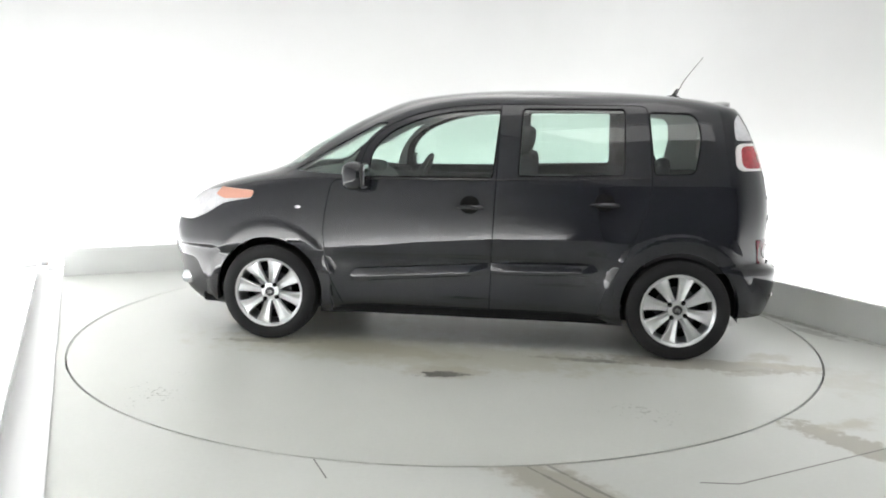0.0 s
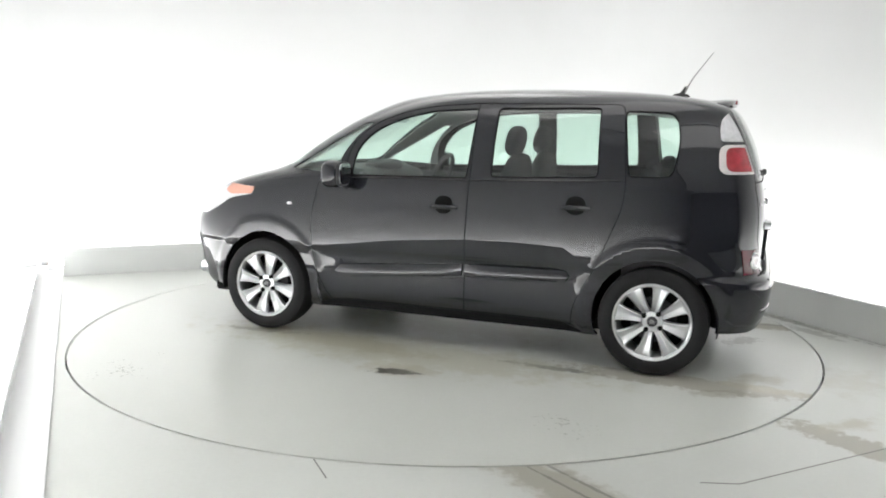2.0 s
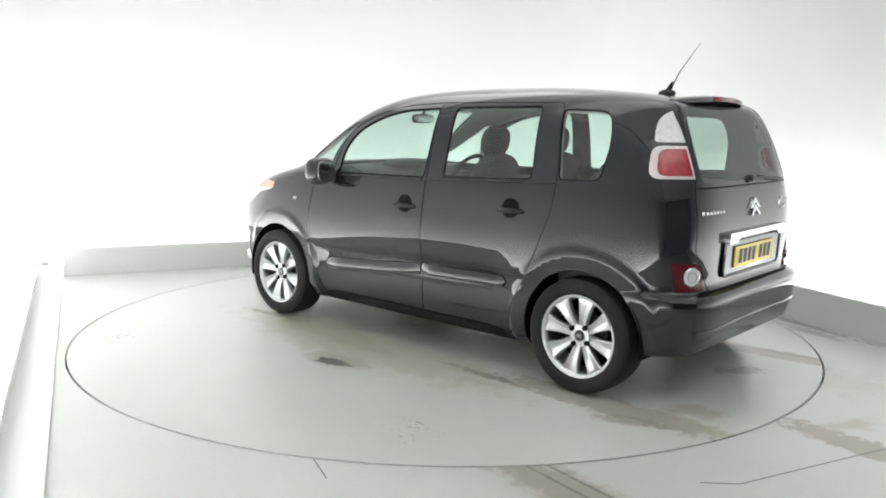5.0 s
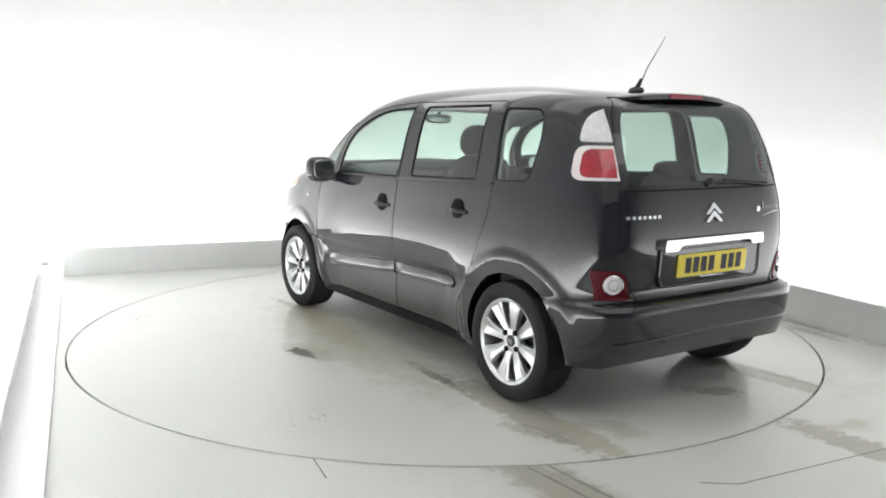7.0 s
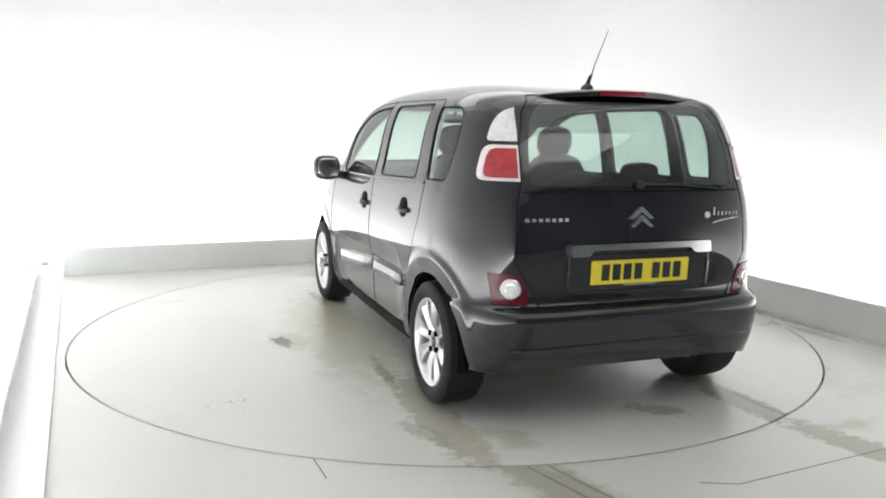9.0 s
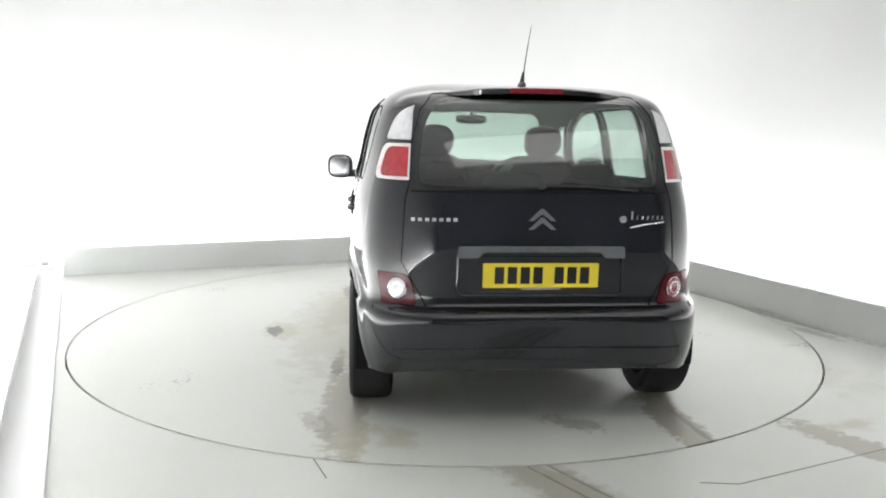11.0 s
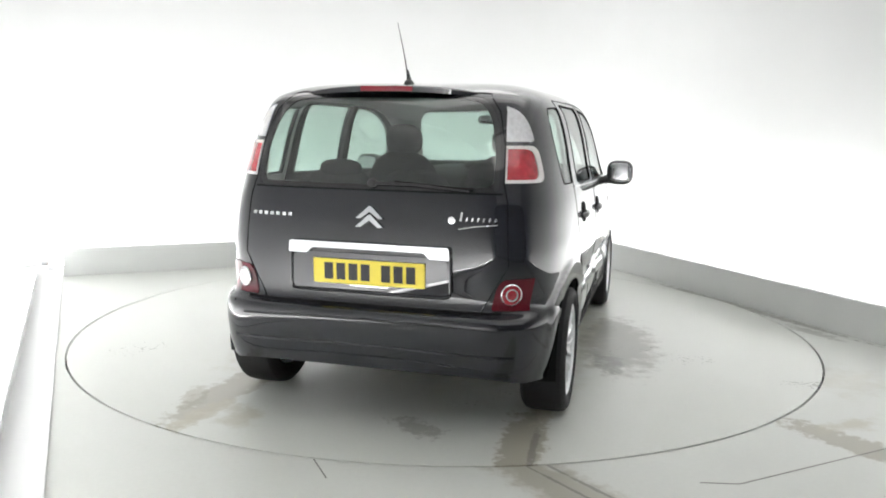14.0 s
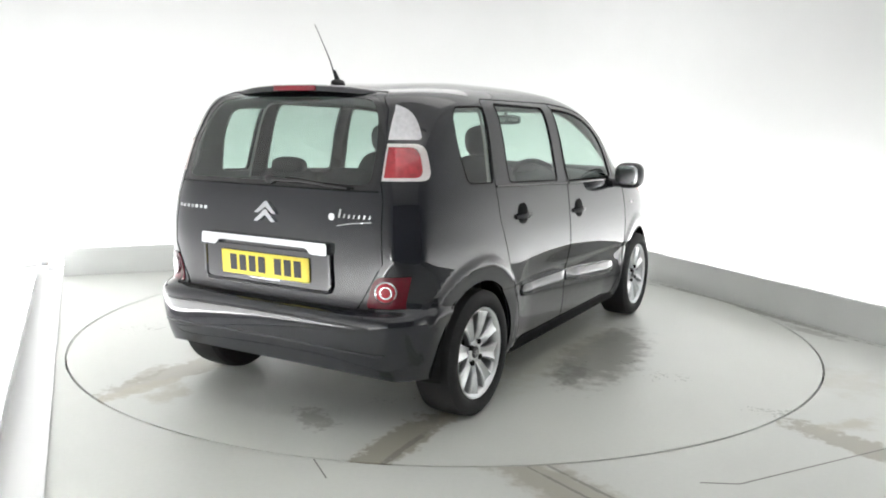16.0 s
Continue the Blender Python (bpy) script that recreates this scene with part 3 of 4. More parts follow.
for v in skin.verts:
    if v.co.y > 0.6 and v.co.z < 1.05:
        v.co.y += relief(v.co.x, v.co.z, inside((v.co.x, v.co.z), SCALLOP)) * min(1, (v.co.y - 0.6) / 0.15)
skin.normal_update()
NORMALS = {}


def skin_normal(v, below):
    """The smooth skin's direction at a corner, tilted by the side's relief."""
    key = (v, below)
    if key not in NORMALS:
        near, flat, k, gap = PLAIN_TREE.find_nearest(v.co)
        vs = PLAIN.faces[k].verts
        wts = poly_3d_calc([q.co for q in vs], near)
        n = sum((q.normal * w for q, w in zip(vs, wts)), Vector()).normalized()
        x, z = v.co.x, v.co.z
        if v.co.y > 0.6 and n.y > 0.3 and z < 1.05:
            e = 0.004
            gx = (relief(x + e, z, below) - relief(x - e, z, below)) / (2 * e)
            gz = (relief(x, z + e, below) - relief(x, z - e, below)) / (2 * e)
            if gx or gz:
                n = (n / n.y - Vector((gx, 0, gz))).normalized()
        if abs(v.co.y) < 1e-4:
            n = Vector((n.x, 0, n.z)).normalized()
        NORMALS[key] = n
    return NORMALS[key]


UNDER_R = [(-0.9, 0.05), (-0.12, 0.05), (-0.12, 0.24), (-0.33, 0.268), (-0.50, 0.272), (-0.61, 0.315), (-0.9, 0.33)]
TREE = BVHTree.FromBMesh(skin)


def side_y(x, z):
    """Half width of the skin at x, z."""
    p = TREE.ray_cast(Vector((x, 2.0, z)), Vector((0, -1, 0)))[0]
    return p.y if p else 0.8


def rear_x(y, z):
    p = TREE.ray_cast(Vector((-2.0, abs(y), z)), Vector((1, 0, 0)))[0]
    return p.x if p else -0.5


def roof_z(x, y):
    p = TREE.ray_cast(Vector((x, max(abs(y), 0.002), 3.0)), Vector((0, 0, -1)))[0]
    return p.z if p else 1.6


for poly, ax, wanted in ((UNDER_R, XZ, rear_end), (ARCH_F, XZ, any_side), (ARCH_R, XZ, any_side), (GLASS_F, XZ, to_side), (GLASS_R, XZ, to_side), (GLASS_Q, XZ, to_side),
                         (GLASS_A, XZ, to_side), (DOOR_F, XZ, to_side), (DOOR_R, XZ, to_side), (HEADLAMP, XZ, front_end), (INDICATOR, XZ, front_end),
                         (TAILGATE, YZ, to_rear), (GLASS_T, YZ, to_rear), (PANE_T, YZ, to_rear), (SCREEN, YZ, to_front), (LAMP_SIDE_LOW, XZ, rear_end), (LAMP_SIDE_TOP, XZ, rear_end),
                         (LAMP_REAR, YZ, rear_end), (RED_SIDE, XZ, rear_end), (RED_REAR, YZ, rear_end), (FOG_SIDE, XZ, rear_end), (FOG_REAR, YZ, rear_end), (BUMP_R, XZ, rear_end), (BUMP_F, XZ, front_end), (GRILLE, XZ, front_end), (BONNET, XY, on_top)):
    imprint(skin, poly, ax, wanted)
skin.normal_update()


def region_of(f):
    c = f.calc_center_median()
    xz, yz, xy = (c.x, c.z), (c.y, c.z), (c.x, c.y)
    if inside(xz, ARCH_F) or inside(xz, ARCH_R):
        return "arch"
    if rear_end(f) and inside(xz, UNDER_R):
        return "under"
    if rear_end(f):
        if inside(yz, RED_REAR) and inside(xz, RED_SIDE):
            return "lamp_red"
        if inside(yz, LAMP_REAR) and inside(xz, LAMP_SIDE_LOW):
            return "lamp_low"
        if inside(yz, LAMP_REAR) and inside(xz, LAMP_SIDE_TOP):
            return "lamp_top"
        if inside(yz, FOG_REAR) and inside(xz, FOG_SIDE):
            return "fog"
    if to_rear(f):
        if inside(yz, PANE_T):
            return "glass_t"
        if inside(yz, GLASS_T):
            return "glass_border"
        if inside(yz, TAILGATE):
            return "tailgate"
    if rear_end(f) and inside(xz, BUMP_R):
        return "bumper_r"
    if front_end(f):
        if inside(xz, INDICATOR):
            return "indicator"
        if inside(xz, HEADLAMP) and c.y > 0.42:
            return "headlamp"
        if inside(xz, GRILLE):
            return "grille"
        if inside(xz, BUMP_F):
            return "bumper_f"
    if to_front(f) and inside(yz, SCREEN):
        return "screen"
    if to_side(f):
        for key, poly in (("glass_f", GLASS_F), ("glass_r", GLASS_R), ("glass_q", GLASS_Q), ("glass_a", GLASS_A), ("door_f", DOOR_F), ("door_r", DOOR_R)):
            if inside(xz, poly):
                return key
    if on_top(f) and inside(xy, BONNET):
        return "bonnet"
    return "body"


REGIONS = {}
for f in skin.faces:
    REGIONS.setdefault(region_of(f), []).append(f)


def panel(key, sides, sink=0.0, flange=0.014, thick=True):
    """A bmesh of one region of the skin: sides 'l', 'r' or 'lr', sunk below the skin, with its edges turned in."""
    bm = bmesh.new()
    layer = bm.loops.layers.float_vector.new("skin_normal")
    for s in sides:
        flip = -1 if s == "r" else 1
        made, inner = {}, {}

        def corner(v, store, deep):
            if v not in store:
                p = v.co - v.normal * deep
                if abs(v.co.y) < 1e-4:
                    p.y = 0
                store[v] = bm.verts.new((p.x, p.y * flip, p.z))
            return store[v]
        inset = set(REGIONS[key])
        for f in REGIONS[key]:
            vs = [corner(v, made, sink) for v in f.verts]
            try:
                face = bm.faces.new(vs if flip > 0 else vs[::-1])
            except ValueError:
                continue
            mid = f.calc_center_median()
            below = mid.y > 0.6 and inside((mid.x, mid.z), SCALLOP)
            of = {q: skin_normal(v, below) for q, v in zip(vs, f.verts)}
            for lp in face.loops:
                n = of[lp.vert]
                lp[layer] = (n.x, n.y * flip, n.z)
        if flange:
            for e in {e for f in REGIONS[key] for e in f.edges}:
                near = [f for f in e.link_faces if f in inset]
                a, b = e.verts
                if len(near) == 1 and not (abs(a.co.y) < 1e-4 and abs(b.co.y) < 1e-4):
                    try:
                        bm.faces.new((made[a], made[b], corner(b, inner, sink + flange), corner(a, inner, sink + flange)))
                    except ValueError:
                        pass
    if len(sides) == 2:
        bmesh.ops.remove_doubles(bm, verts=[v for v in bm.verts if abs(v.co.y) < 1e-4], dist=1e-4)
    return bm


def skin_part(name, bm, material, parent, label="", sharp=40):
    me = bpy.data.meshes.new(name)
    for f in bm.faces:
        f.smooth = True
    bm.normal_update()
    bm.to_mesh(me)
    bm.free()
    me.materials.append(material)
    me.set_sharp_from_angle(angle=radians(sharp))
    want = np.zeros(len(me.loops) * 3)
    me.attributes["skin_normal"].data.foreach_get("vector", want)
    want = want.reshape(-1, 3)
    have = np.array([n.vector for n in me.corner_normals])
    keep = np.linalg.norm(want, axis=1) < 0.5
    want[keep] = have[keep]
    me.attributes.remove(me.attributes["skin_normal"])
    me.normals_split_custom_set(want.tolist())
    ob = new(name, me)
    ob.parent = parent
    return tagged(ob, label)


car = tagged(new("car"), "black compact family car with silver alloy wheels, parked on the turntable", "car")
skin_part("body", panel("body", "lr"), M_PAINT, car, "glossy black painted body shell")
skin_part("bonnet", panel("bonnet", "lr", 0.001), M_PAINT, car)
front_bumper = skin_part("front_bumper", panel("bumper_f", "lr", 0.001), M_PAINT, car)
skin_part("lower_grille", panel("grille", "lr", 0.008, 0.01), M_PLASTIC, front_bumper, "matt black lower grille insert")
rear_bumper = skin_part("rear_bumper", panel("bumper_r", "lr", -0.004), M_PAINT, car)
skin_part("windscreen", panel("screen", "lr", 0.003, 0), M_GLASS, car, "clear windscreen").visible_shadow = False
DOORS = {}
for s in "lr":
    fd = DOORS["f" + s] = skin_part("front_door", panel("door_f", s, 0.0005), M_PAINT, car)
    rd = DOORS["r" + s] = skin_part("rear_door", panel("door_r", s, 0.0005), M_PAINT, car)
    skin_part("door_window", panel("glass_f", s, 0.005, 0), M_GLASS, fd, "pale green tinted window").visible_shadow = False
    skin_part("door_window", panel("glass_r", s, 0.005, 0), M_GLASS, rd, "pale green tinted window").visible_shadow = False
    skin_part("quarter_window", panel("glass_q", s, 0.004, 0), M_GLASS, car, "pale green tinted window").visible_shadow = False
    skin_part("front_quarter_window", panel("glass_a", s, 0.004, 0), M_GLASS, car, "pale green tinted window").visible_shadow = False
REGIONS["lining"] = [f for f in REGIONS["body"] if f.calc_center_median().z > 1.075]
skin_part("interior_lining", panel("lining", "lr", 0.022, 0.012), M_LINING, car, "light grey roof and pillar lining")
tailgate = skin_part("tailgate", panel("tailgate", "lr", 0.001), M_PAINT, car)
skin_part("window_border", panel("glass_border", "lr", 0.002, 0.006), M_GLOSSBLK, tailgate, "black glass border of the rear window")
skin_part("rear_window", panel("glass_t", "lr", 0.002, 0), M_REARGLASS, tailgate, "grey tinted rear window").visible_shadow = False
for s in "lr":
    flip = 1 if s == "l" else -1
    lamp = skin_part("tail_lamp", panel("lamp_low", s, -0.005, 0.03), M_RIMLENS, car, "red and clear tail lamp with a bright rim")
    skin_part("upper_lens", panel("lamp_top", s, -0.003, 0.03), M_GREYLENS, lamp, "clear greyish lens")
    skin_part("red_lens", panel("lamp_red", s, -0.001, 0.03), M_RED, lamp, "red brake light lens")
    fog = skin_part("rear_fog_lamp", panel("fog", s, -0.006, 0.03), M_DARKRED, car, "dark red rear lamp with a round white lens")
    head = skin_part("headlamp", panel("headlamp", s, -0.002, 0.03), M_GREYLENS, car, "clear headlamp")
    skin_part("indicator_lens", panel("indicator", s, -0.003, 0.03), M_ORANGE, head, "orange indicator lens")


# ---------- the car: wheels ----------
def build_wheel(x, side):
    """An alloy wheel with its tyre; side +1 left, -1 right."""
    wheel = tagged(new("wheel"), "silver eight-spoke alloy wheel with a black tyre")
    wheel.parent = car
    wheel.location = (x, side * 0.745, AXLE_Z)
    wheel.rotation_euler = (0, 0, 0 if side > 0 else math.pi)
    r = AXLE_Z
    prof = [(0.208, -0.095), (0.222, -0.100), (0.25, -0.108), (0.285, -0.104), (0.302, -0.088), (r - 0.001, -0.055), (r, -0.02), (r, 0.02), (r - 0.001, 0.055), (0.302, 0.088),
            (0.285, 0.103), (0.25, 0.107), (0.228, 0.100), (0.219, 0.090), (0.208, 0.085), (0.208, -0.095)]
    part("tyre", lathe(prof, "y", 64), M_RUBBER, wheel, "black rubber tyre")
    prof = [(0.205, -0.09), (0.205, 0.06), (0.212, 0.085), (0.221, 0.096), (0.223, 0.090), (0.216, 0.094), (0.207, 0.090), (0.199, 0.070), (0.195, 0.03), (0.195, -0.09)]
    rim = part("rim", lathe(prof, "y", 64), M_ALLOY, wheel, "silver rim", sharp=50)
    spoke = bmesh.new()
    for k in range(8):
        a = math.radians(45 * k + 12)
        u, w = Vector((math.cos(a), 0, math.sin(a))), Vector((-math.sin(a), 0, math.cos(a)))
        line = [(0.040, 0.016, 0.056), (0.060, 0.023, 0.064), (0.075, 0.0235, 0.070), (0.105, 0.0265, 0.077), (0.145, 0.034, 0.082), (0.178, 0.042, 0.085), (0.193, 0.048, 0.085), (0.203, 0.062, 0.084), (0.210, 0.078, 0.083)]
        rows = []
        for rr, half, d in line:
            rows.append([spoke.verts.new(u * rr + w * q + Vector((0, y, 0))) for q, y in ((-half, d - 0.03), (-half, d - 0.004), (-half * 0.82, d + 0.002), (-half * 0.10, d - 0.010), (half * 0.10, d - 0.010), (half * 0.82, d + 0.002), (half, d - 0.004), (half, d - 0.03))])
        for p, q in zip(rows, rows[1:]):
            for i in range(7):
                spoke.faces.new((p[i], p[i + 1], q[i + 1], q[i]))
    part("spokes", spoke, M_ALLOY, rim, "broad flat silver spokes", sharp=25)
    part("hub", lathe([(0.052, 0.03), (0.060, 0.058), (0.055, 0.068), (0.036, 0.070), (0.033, 0.066), (0.001, 0.066)], "y", 32), M_ALLOY, rim)
    part("hub_cap", lathe([(0.030, 0.064), (0.029, 0.071), (0.024, 0.073), (0.001, 0.074)], "y", 32), M_DARKMETAL, wheel, "dark centre cap")
    cap = bmesh.new()
    for q in (-0.006, 0.006):
        prism([(-0.016, q - 0.009), (0, q + 0.003), (0.016, q - 0.009), (0.016, q - 0.004), (0, q + 0.008), (-0.016, q - 0.004)], 0.003, lambda a, b, d: (a, 0.073 + d, b), cap)
    part("cap_emblem", cap, M_CHROME, wheel, smooth=False)
    for k in range(4):
        a = math.radians(90 * k + 35)
        part("wheel_bolt", lathe([(0.014, 0.05), (0.014, 0.076), (0.010, 0.079), (0.001, 0.079)], "y", 14, (0.056 * math.cos(a), 0, 0.056 * math.sin(a))), M_SEAL, wheel, "dark wheel bolt")
    part("brake_disc", lathe([(0.03, 0.035), (0.06, 0.03), (0.065, 0.01), (0.13, 0.01), (0.13, -0.01), (0.03, -0.01)], "y", 40), M_DARKMETAL, wheel, "dull metal brake disc")
    part("wheel_back", lathe([(0.001, -0.04), (0.196, -0.04), (0.196, -0.06), (0.001, -0.06)], "y", 40), M_SEAL, wheel)
    liner = bmesh.new()
    rows = []
    for k in range(25):
        a = math.radians(-12 + 204 * k / 24)
        rows.append([liner.verts.new((q * math.cos(a), y, 0.010 + q * math.sin(a))) for q, y in ((0.352, 0.075), (0.36, 0.03), (0.36, -0.17), (0.02, -0.175))])
    for p, q in zip(rows, rows[1:]):
        for i in range(3):
            liner.faces.new((p[i], p[i + 1], q[i + 1], q[i]))
    part("wheel_arch_liner", liner, M_SEAL, wheel, "black plastic arch liner")
    return wheel


for x in WHEELS_X:
    for s in (1, -1):
        build_wheel(x, s)

# floor pan and inner shell
bm = box_bm(3.3, 1.38, 0.08, (1.4, 0, 0.235), 0.03)
box_bm(1.75, 1.6, 0.06, (1.27, 0, 0.225), 0.02, bm=bm)
part("floor_pan", bm, M_SEAL, car, "black underbody")


# ---------- the car: details on its skin ----------
def dense(poly, step=0.03, closed=True):
    out = []
    for a, b in zip(poly, (poly[1:] + poly[:1]) if closed else poly[1:]):
        n = max(1, int(math.hypot(b[0] - a[0], b[1] - a[1]) / step))
        out += [(a[0] + (b[0] - a[0]) * k / n, a[1] + (b[1] - a[1]) * k / n) for k in range(n)]
    out.append(poly[0] if closed else poly[-1])
    return out


def side_seam(name, poly, flip, parent, closed=True, r=0.0028, lift=-0.0012, material=None):
    pts = [(x, flip * (side_y(x, z) + lift), z) for x, z in dense(poly, closed=closed)]
    return part(name, tube(pts, r, 6), material or M_SEAL, parent)


def side_plate(outline, out, flip, sink=0.006, cols=32, tips=(False, False)):
    """A strip that follows the skin: outline (x, z) as a lower and an upper edge from front to rear."""
    low, high = outline
    bm = bmesh.new()
    rows = []
    for k in range(cols + 1):
        t = k / cols
        a = [low[0][q] + (low[1][q] - low[0][q]) * t for q in (0, 1)]
        b = [high[0][q] + (high[1][q] - high[0][q]) * t for q in (0, 1)]
        edge = min(1.0, 5 * min(t, 1 - t) + 0.25)
        near = min(1.0, (t if tips[0] else 1) / 0.05, ((1 - t) if tips[1] else 1) / 0.05)
        pinch = 0.5 * (1 - (1 - (1 - near) ** 2) ** 0.5)
        ring = []
        for s, o in ((0, -sink), (0.03, out * 0.7), (0.12, out * 0.95), (0.32, out), (0.62, out * 0.84), (0.93, out * 0.48), (1, -sink)):
            s = pinch + s * (1 - 2 * pinch)
            x, z = a[0] + (b[0] - a[0]) * s, a[1] + (b[1] - a[1]) * s
            ring.append(bm.verts.new((x, flip * (side_y(x, z) + (o * edge if o > 0 else o)), z)))
        rows.append(ring)
    for p, q in zip(rows, rows[1:]):
        for i in range(6):
            bm.faces.new((p[i], p[i + 1], q[i + 1], q[i]))
    bm.faces.new(rows[0])
    bm.faces.new(rows[-1])
    return bm


def blob(sx, sy, sz, at, power=2.6, seg=20, rings=12, bm=None, rot=None):
    """A rounded block (superellipsoid)."""
    bm = bm or bmesh.new()
    m = Matrix.Translation(at) @ (rot or Matrix())
    e = 2 / power
    sg = lambda v: math.copysign(abs(v) ** e, v)
    rows = []
    for i in range(1, rings):
        p = -math.pi / 2 + math.pi * i / rings
        rows.append([bm.verts.new(m @ Vector((sx * sg(math.cos(p)) * sg(math.cos(a)), sy * sg(math.cos(p)) * sg(math.sin(a)), sz * sg(math.sin(p)))))
                     for a in [2 * math.pi * k / seg for k in range(seg)]])
    for p, q in zip(rows, rows[1:]):
        for k in range(seg):
            bm.faces.new((p[k], p[(k + 1) % seg], q[(k + 1) % seg], q[k]))
    bm.faces.new(rows[0])
    bm.faces.new(rows[-1])
    return bm


def door_handle(x, z, flip, door):
    y = side_y(x, z)
    cup = bmesh.new()
    blob(0.058, 0.012, 0.055, (x, flip * (y + 0.000), z + 0.002), 2.2, bm=cup, rot=Matrix.Rotation(flip * radians(6), 4, 'X'))
    h = part("handle_recess", cup, M_SEAL, door, "dark round handle recess")
    pts = [(x + 0.088, y + 0.003, z - 0.012), (x + 0.06, y + 0.022, z - 0.010), (x, y + 0.030, z - 0.008), (x - 0.06, y + 0.022, z - 0.010), (x - 0.088, y + 0.003, z - 0.012)]
    bm = bmesh.new()
    rows = []
    for k, p in enumerate(pts):
        hgt = (0.010, 0.014, 0.015, 0.014, 0.010)[k]
        rows.append([bm.verts.new((p[0], flip * (p[1] + dy), p[2] + dz)) for dy, dz in ((-0.008, -hgt), (0.002, -hgt * 0.9), (0.007, 0), (0.002, hgt * 0.9), (-0.008, hgt))])
    for p, q in zip(rows, rows[1:]):
        for i in range(5):
            bm.faces.new((p[i], p[(i + 1) % 5], q[(i + 1) % 5], q[i]))
    bm.faces.new(rows[0])
    bm.faces.new(rows[-1])
    part("handle", bm, M_PAINT, door, "glossy black door handle")
    return h


def door_mirror(flip):
    mirror = part("door_mirror", blob(0.072, 0.092, 0.086, (1.955, flip * 0.932, 1.072), 3.0, 24, 16), M_PAINT, car, "glossy black door mirror")
    part("mirror_glass", blob(0.006, 0.074, 0.066, (1.884, flip * 0.932, 1.075), 3.4), M_CHROME, mirror, "mirror glass")
    part("mirror_rim", blob(0.014, 0.084, 0.077, (1.896, flip * 0.932, 1.073), 3.2), M_PLASTIC, mirror)
    bm = bmesh.new()
    blob(0.055, 0.075, 0.030, (1.975, flip * 0.835, 1.020), 2.6, bm=bm)
    part("mirror_foot", bm, M_PLASTIC, mirror, "black plastic mirror foot")
    return mirror


FRONT_STRIP = (((2.015, 0.398), (1.145, 0.476)), ((2.005, 0.490), (1.145, 0.553)))
REAR_STRIP = (((1.125, 0.478), (0.478, 0.494)), ((1.125, 0.555), (0.482, 0.566)))
for s in "lr":
    flip = 1 if s == "l" else -1
    fd, rd = DOORS["f" + s], DOORS["r" + s]
    side_seam("door_seam", DOOR_F, flip, fd)
    side_seam("door_seam", DOOR_R, flip, rd)
    for glass, owner in ((GLASS_F, fd), (GLASS_R, rd), (GLASS_Q, car)):
        side_seam("window_seal", glass, flip, owner, r=0.005, lift=-0.003)
    side_seam("waist_trim", [(2.12, 1.048), (1.14, 1.060)], flip, fd, False, 0.006, 0.0, M_GLOSSBLK)
    side_seam("waist_trim", [(1.12, 1.061), (0.20, 1.093)], flip, rd, False, 0.006, 0.0, M_GLOSSBLK)
    part("door_moulding", side_plate(FRONT_STRIP, 0.034, flip, tips=(True, False)), M_PAINT, fd, "black rubbing strip")
    part("door_moulding", side_plate(REAR_STRIP, 0.034, flip, tips=(False, True)), M_PAINT, rd, "black rubbing strip")
    door_handle(1.262, 0.905, flip, fd)
    door_handle(0.458, 0.940, flip, rd)
    door_mirror(flip)
    part("side_repeater", blob(0.020, 0.006, 0.010, (2.344, flip * (side_y(2.344, 0.862) + 0.002), 0.862), 2.2), M_WHITELENS, car, "small white side repeater")
    part("sill_trim", side_plate((((2.10, 0.196), (0.40, 0.200)), ((2.10, 0.240), (0.40, 0.244))), 0.012, flip), M_PAINT, car, "glossy black sill trim")
    yy = side_y(3.17, 0.345)
    fogbox = part("front_fog_lamp", blob(0.042, 0.030, 0.045, (3.17, flip * (yy - 0.018), 0.350), 3.0), M_CHROME, car, "bright front fog lamp")
    part("fog_lens", blob(0.03, 0.03, 0.034, (3.185, flip * (yy + 0.002), 0.345), 2.0), M_CLEARLENS, fogbox)
    y, z = 0.634, 0.666
    x = rear_x(y, z) - 0.001
    turn = -flip * math.atan2(rear_x(0.69, z) - rear_x(0.61, z), 0.08)
    place = Matrix.Translation((x, flip * y, z)) @ Matrix.Rotation(turn, 4, "Z")

    def ring_of(profile, seg):
        bm = lathe(profile, "x", seg)
        bmesh.ops.transform(bm, matrix=place, verts=bm.verts)
        return bm
    lens = part("reversing_lens", ring_of([(0.045, 0.02), (0.044, -0.007), (0.036, -0.010), (0.001, -0.013)], 32), M_WHITELENS if flip > 0 else M_RED, car, "round white lens of the rear lamp" if flip > 0 else "round red fog lens")
    part("lens_ring", ring_of([(0.046, 0.02), (0.048, -0.008), (0.044, -0.011), (0.041, -0.007)], 32), M_CHROME, lens)
    part("lens_core", ring_of([(0.030, -0.008), (0.028, -0.014), (0.022, -0.014), (0.020, -0.008)], 24), M_CHROME, lens)


# ---------- the car: tailgate ----------
def rear_plate(outline, out, depth=0.03):
    """A slab standing off the tailgate, its outline in (y, z)."""
    return prism(outline, depth, lambda y, z, d: (rear_x(y, z) - out + d, y, z))


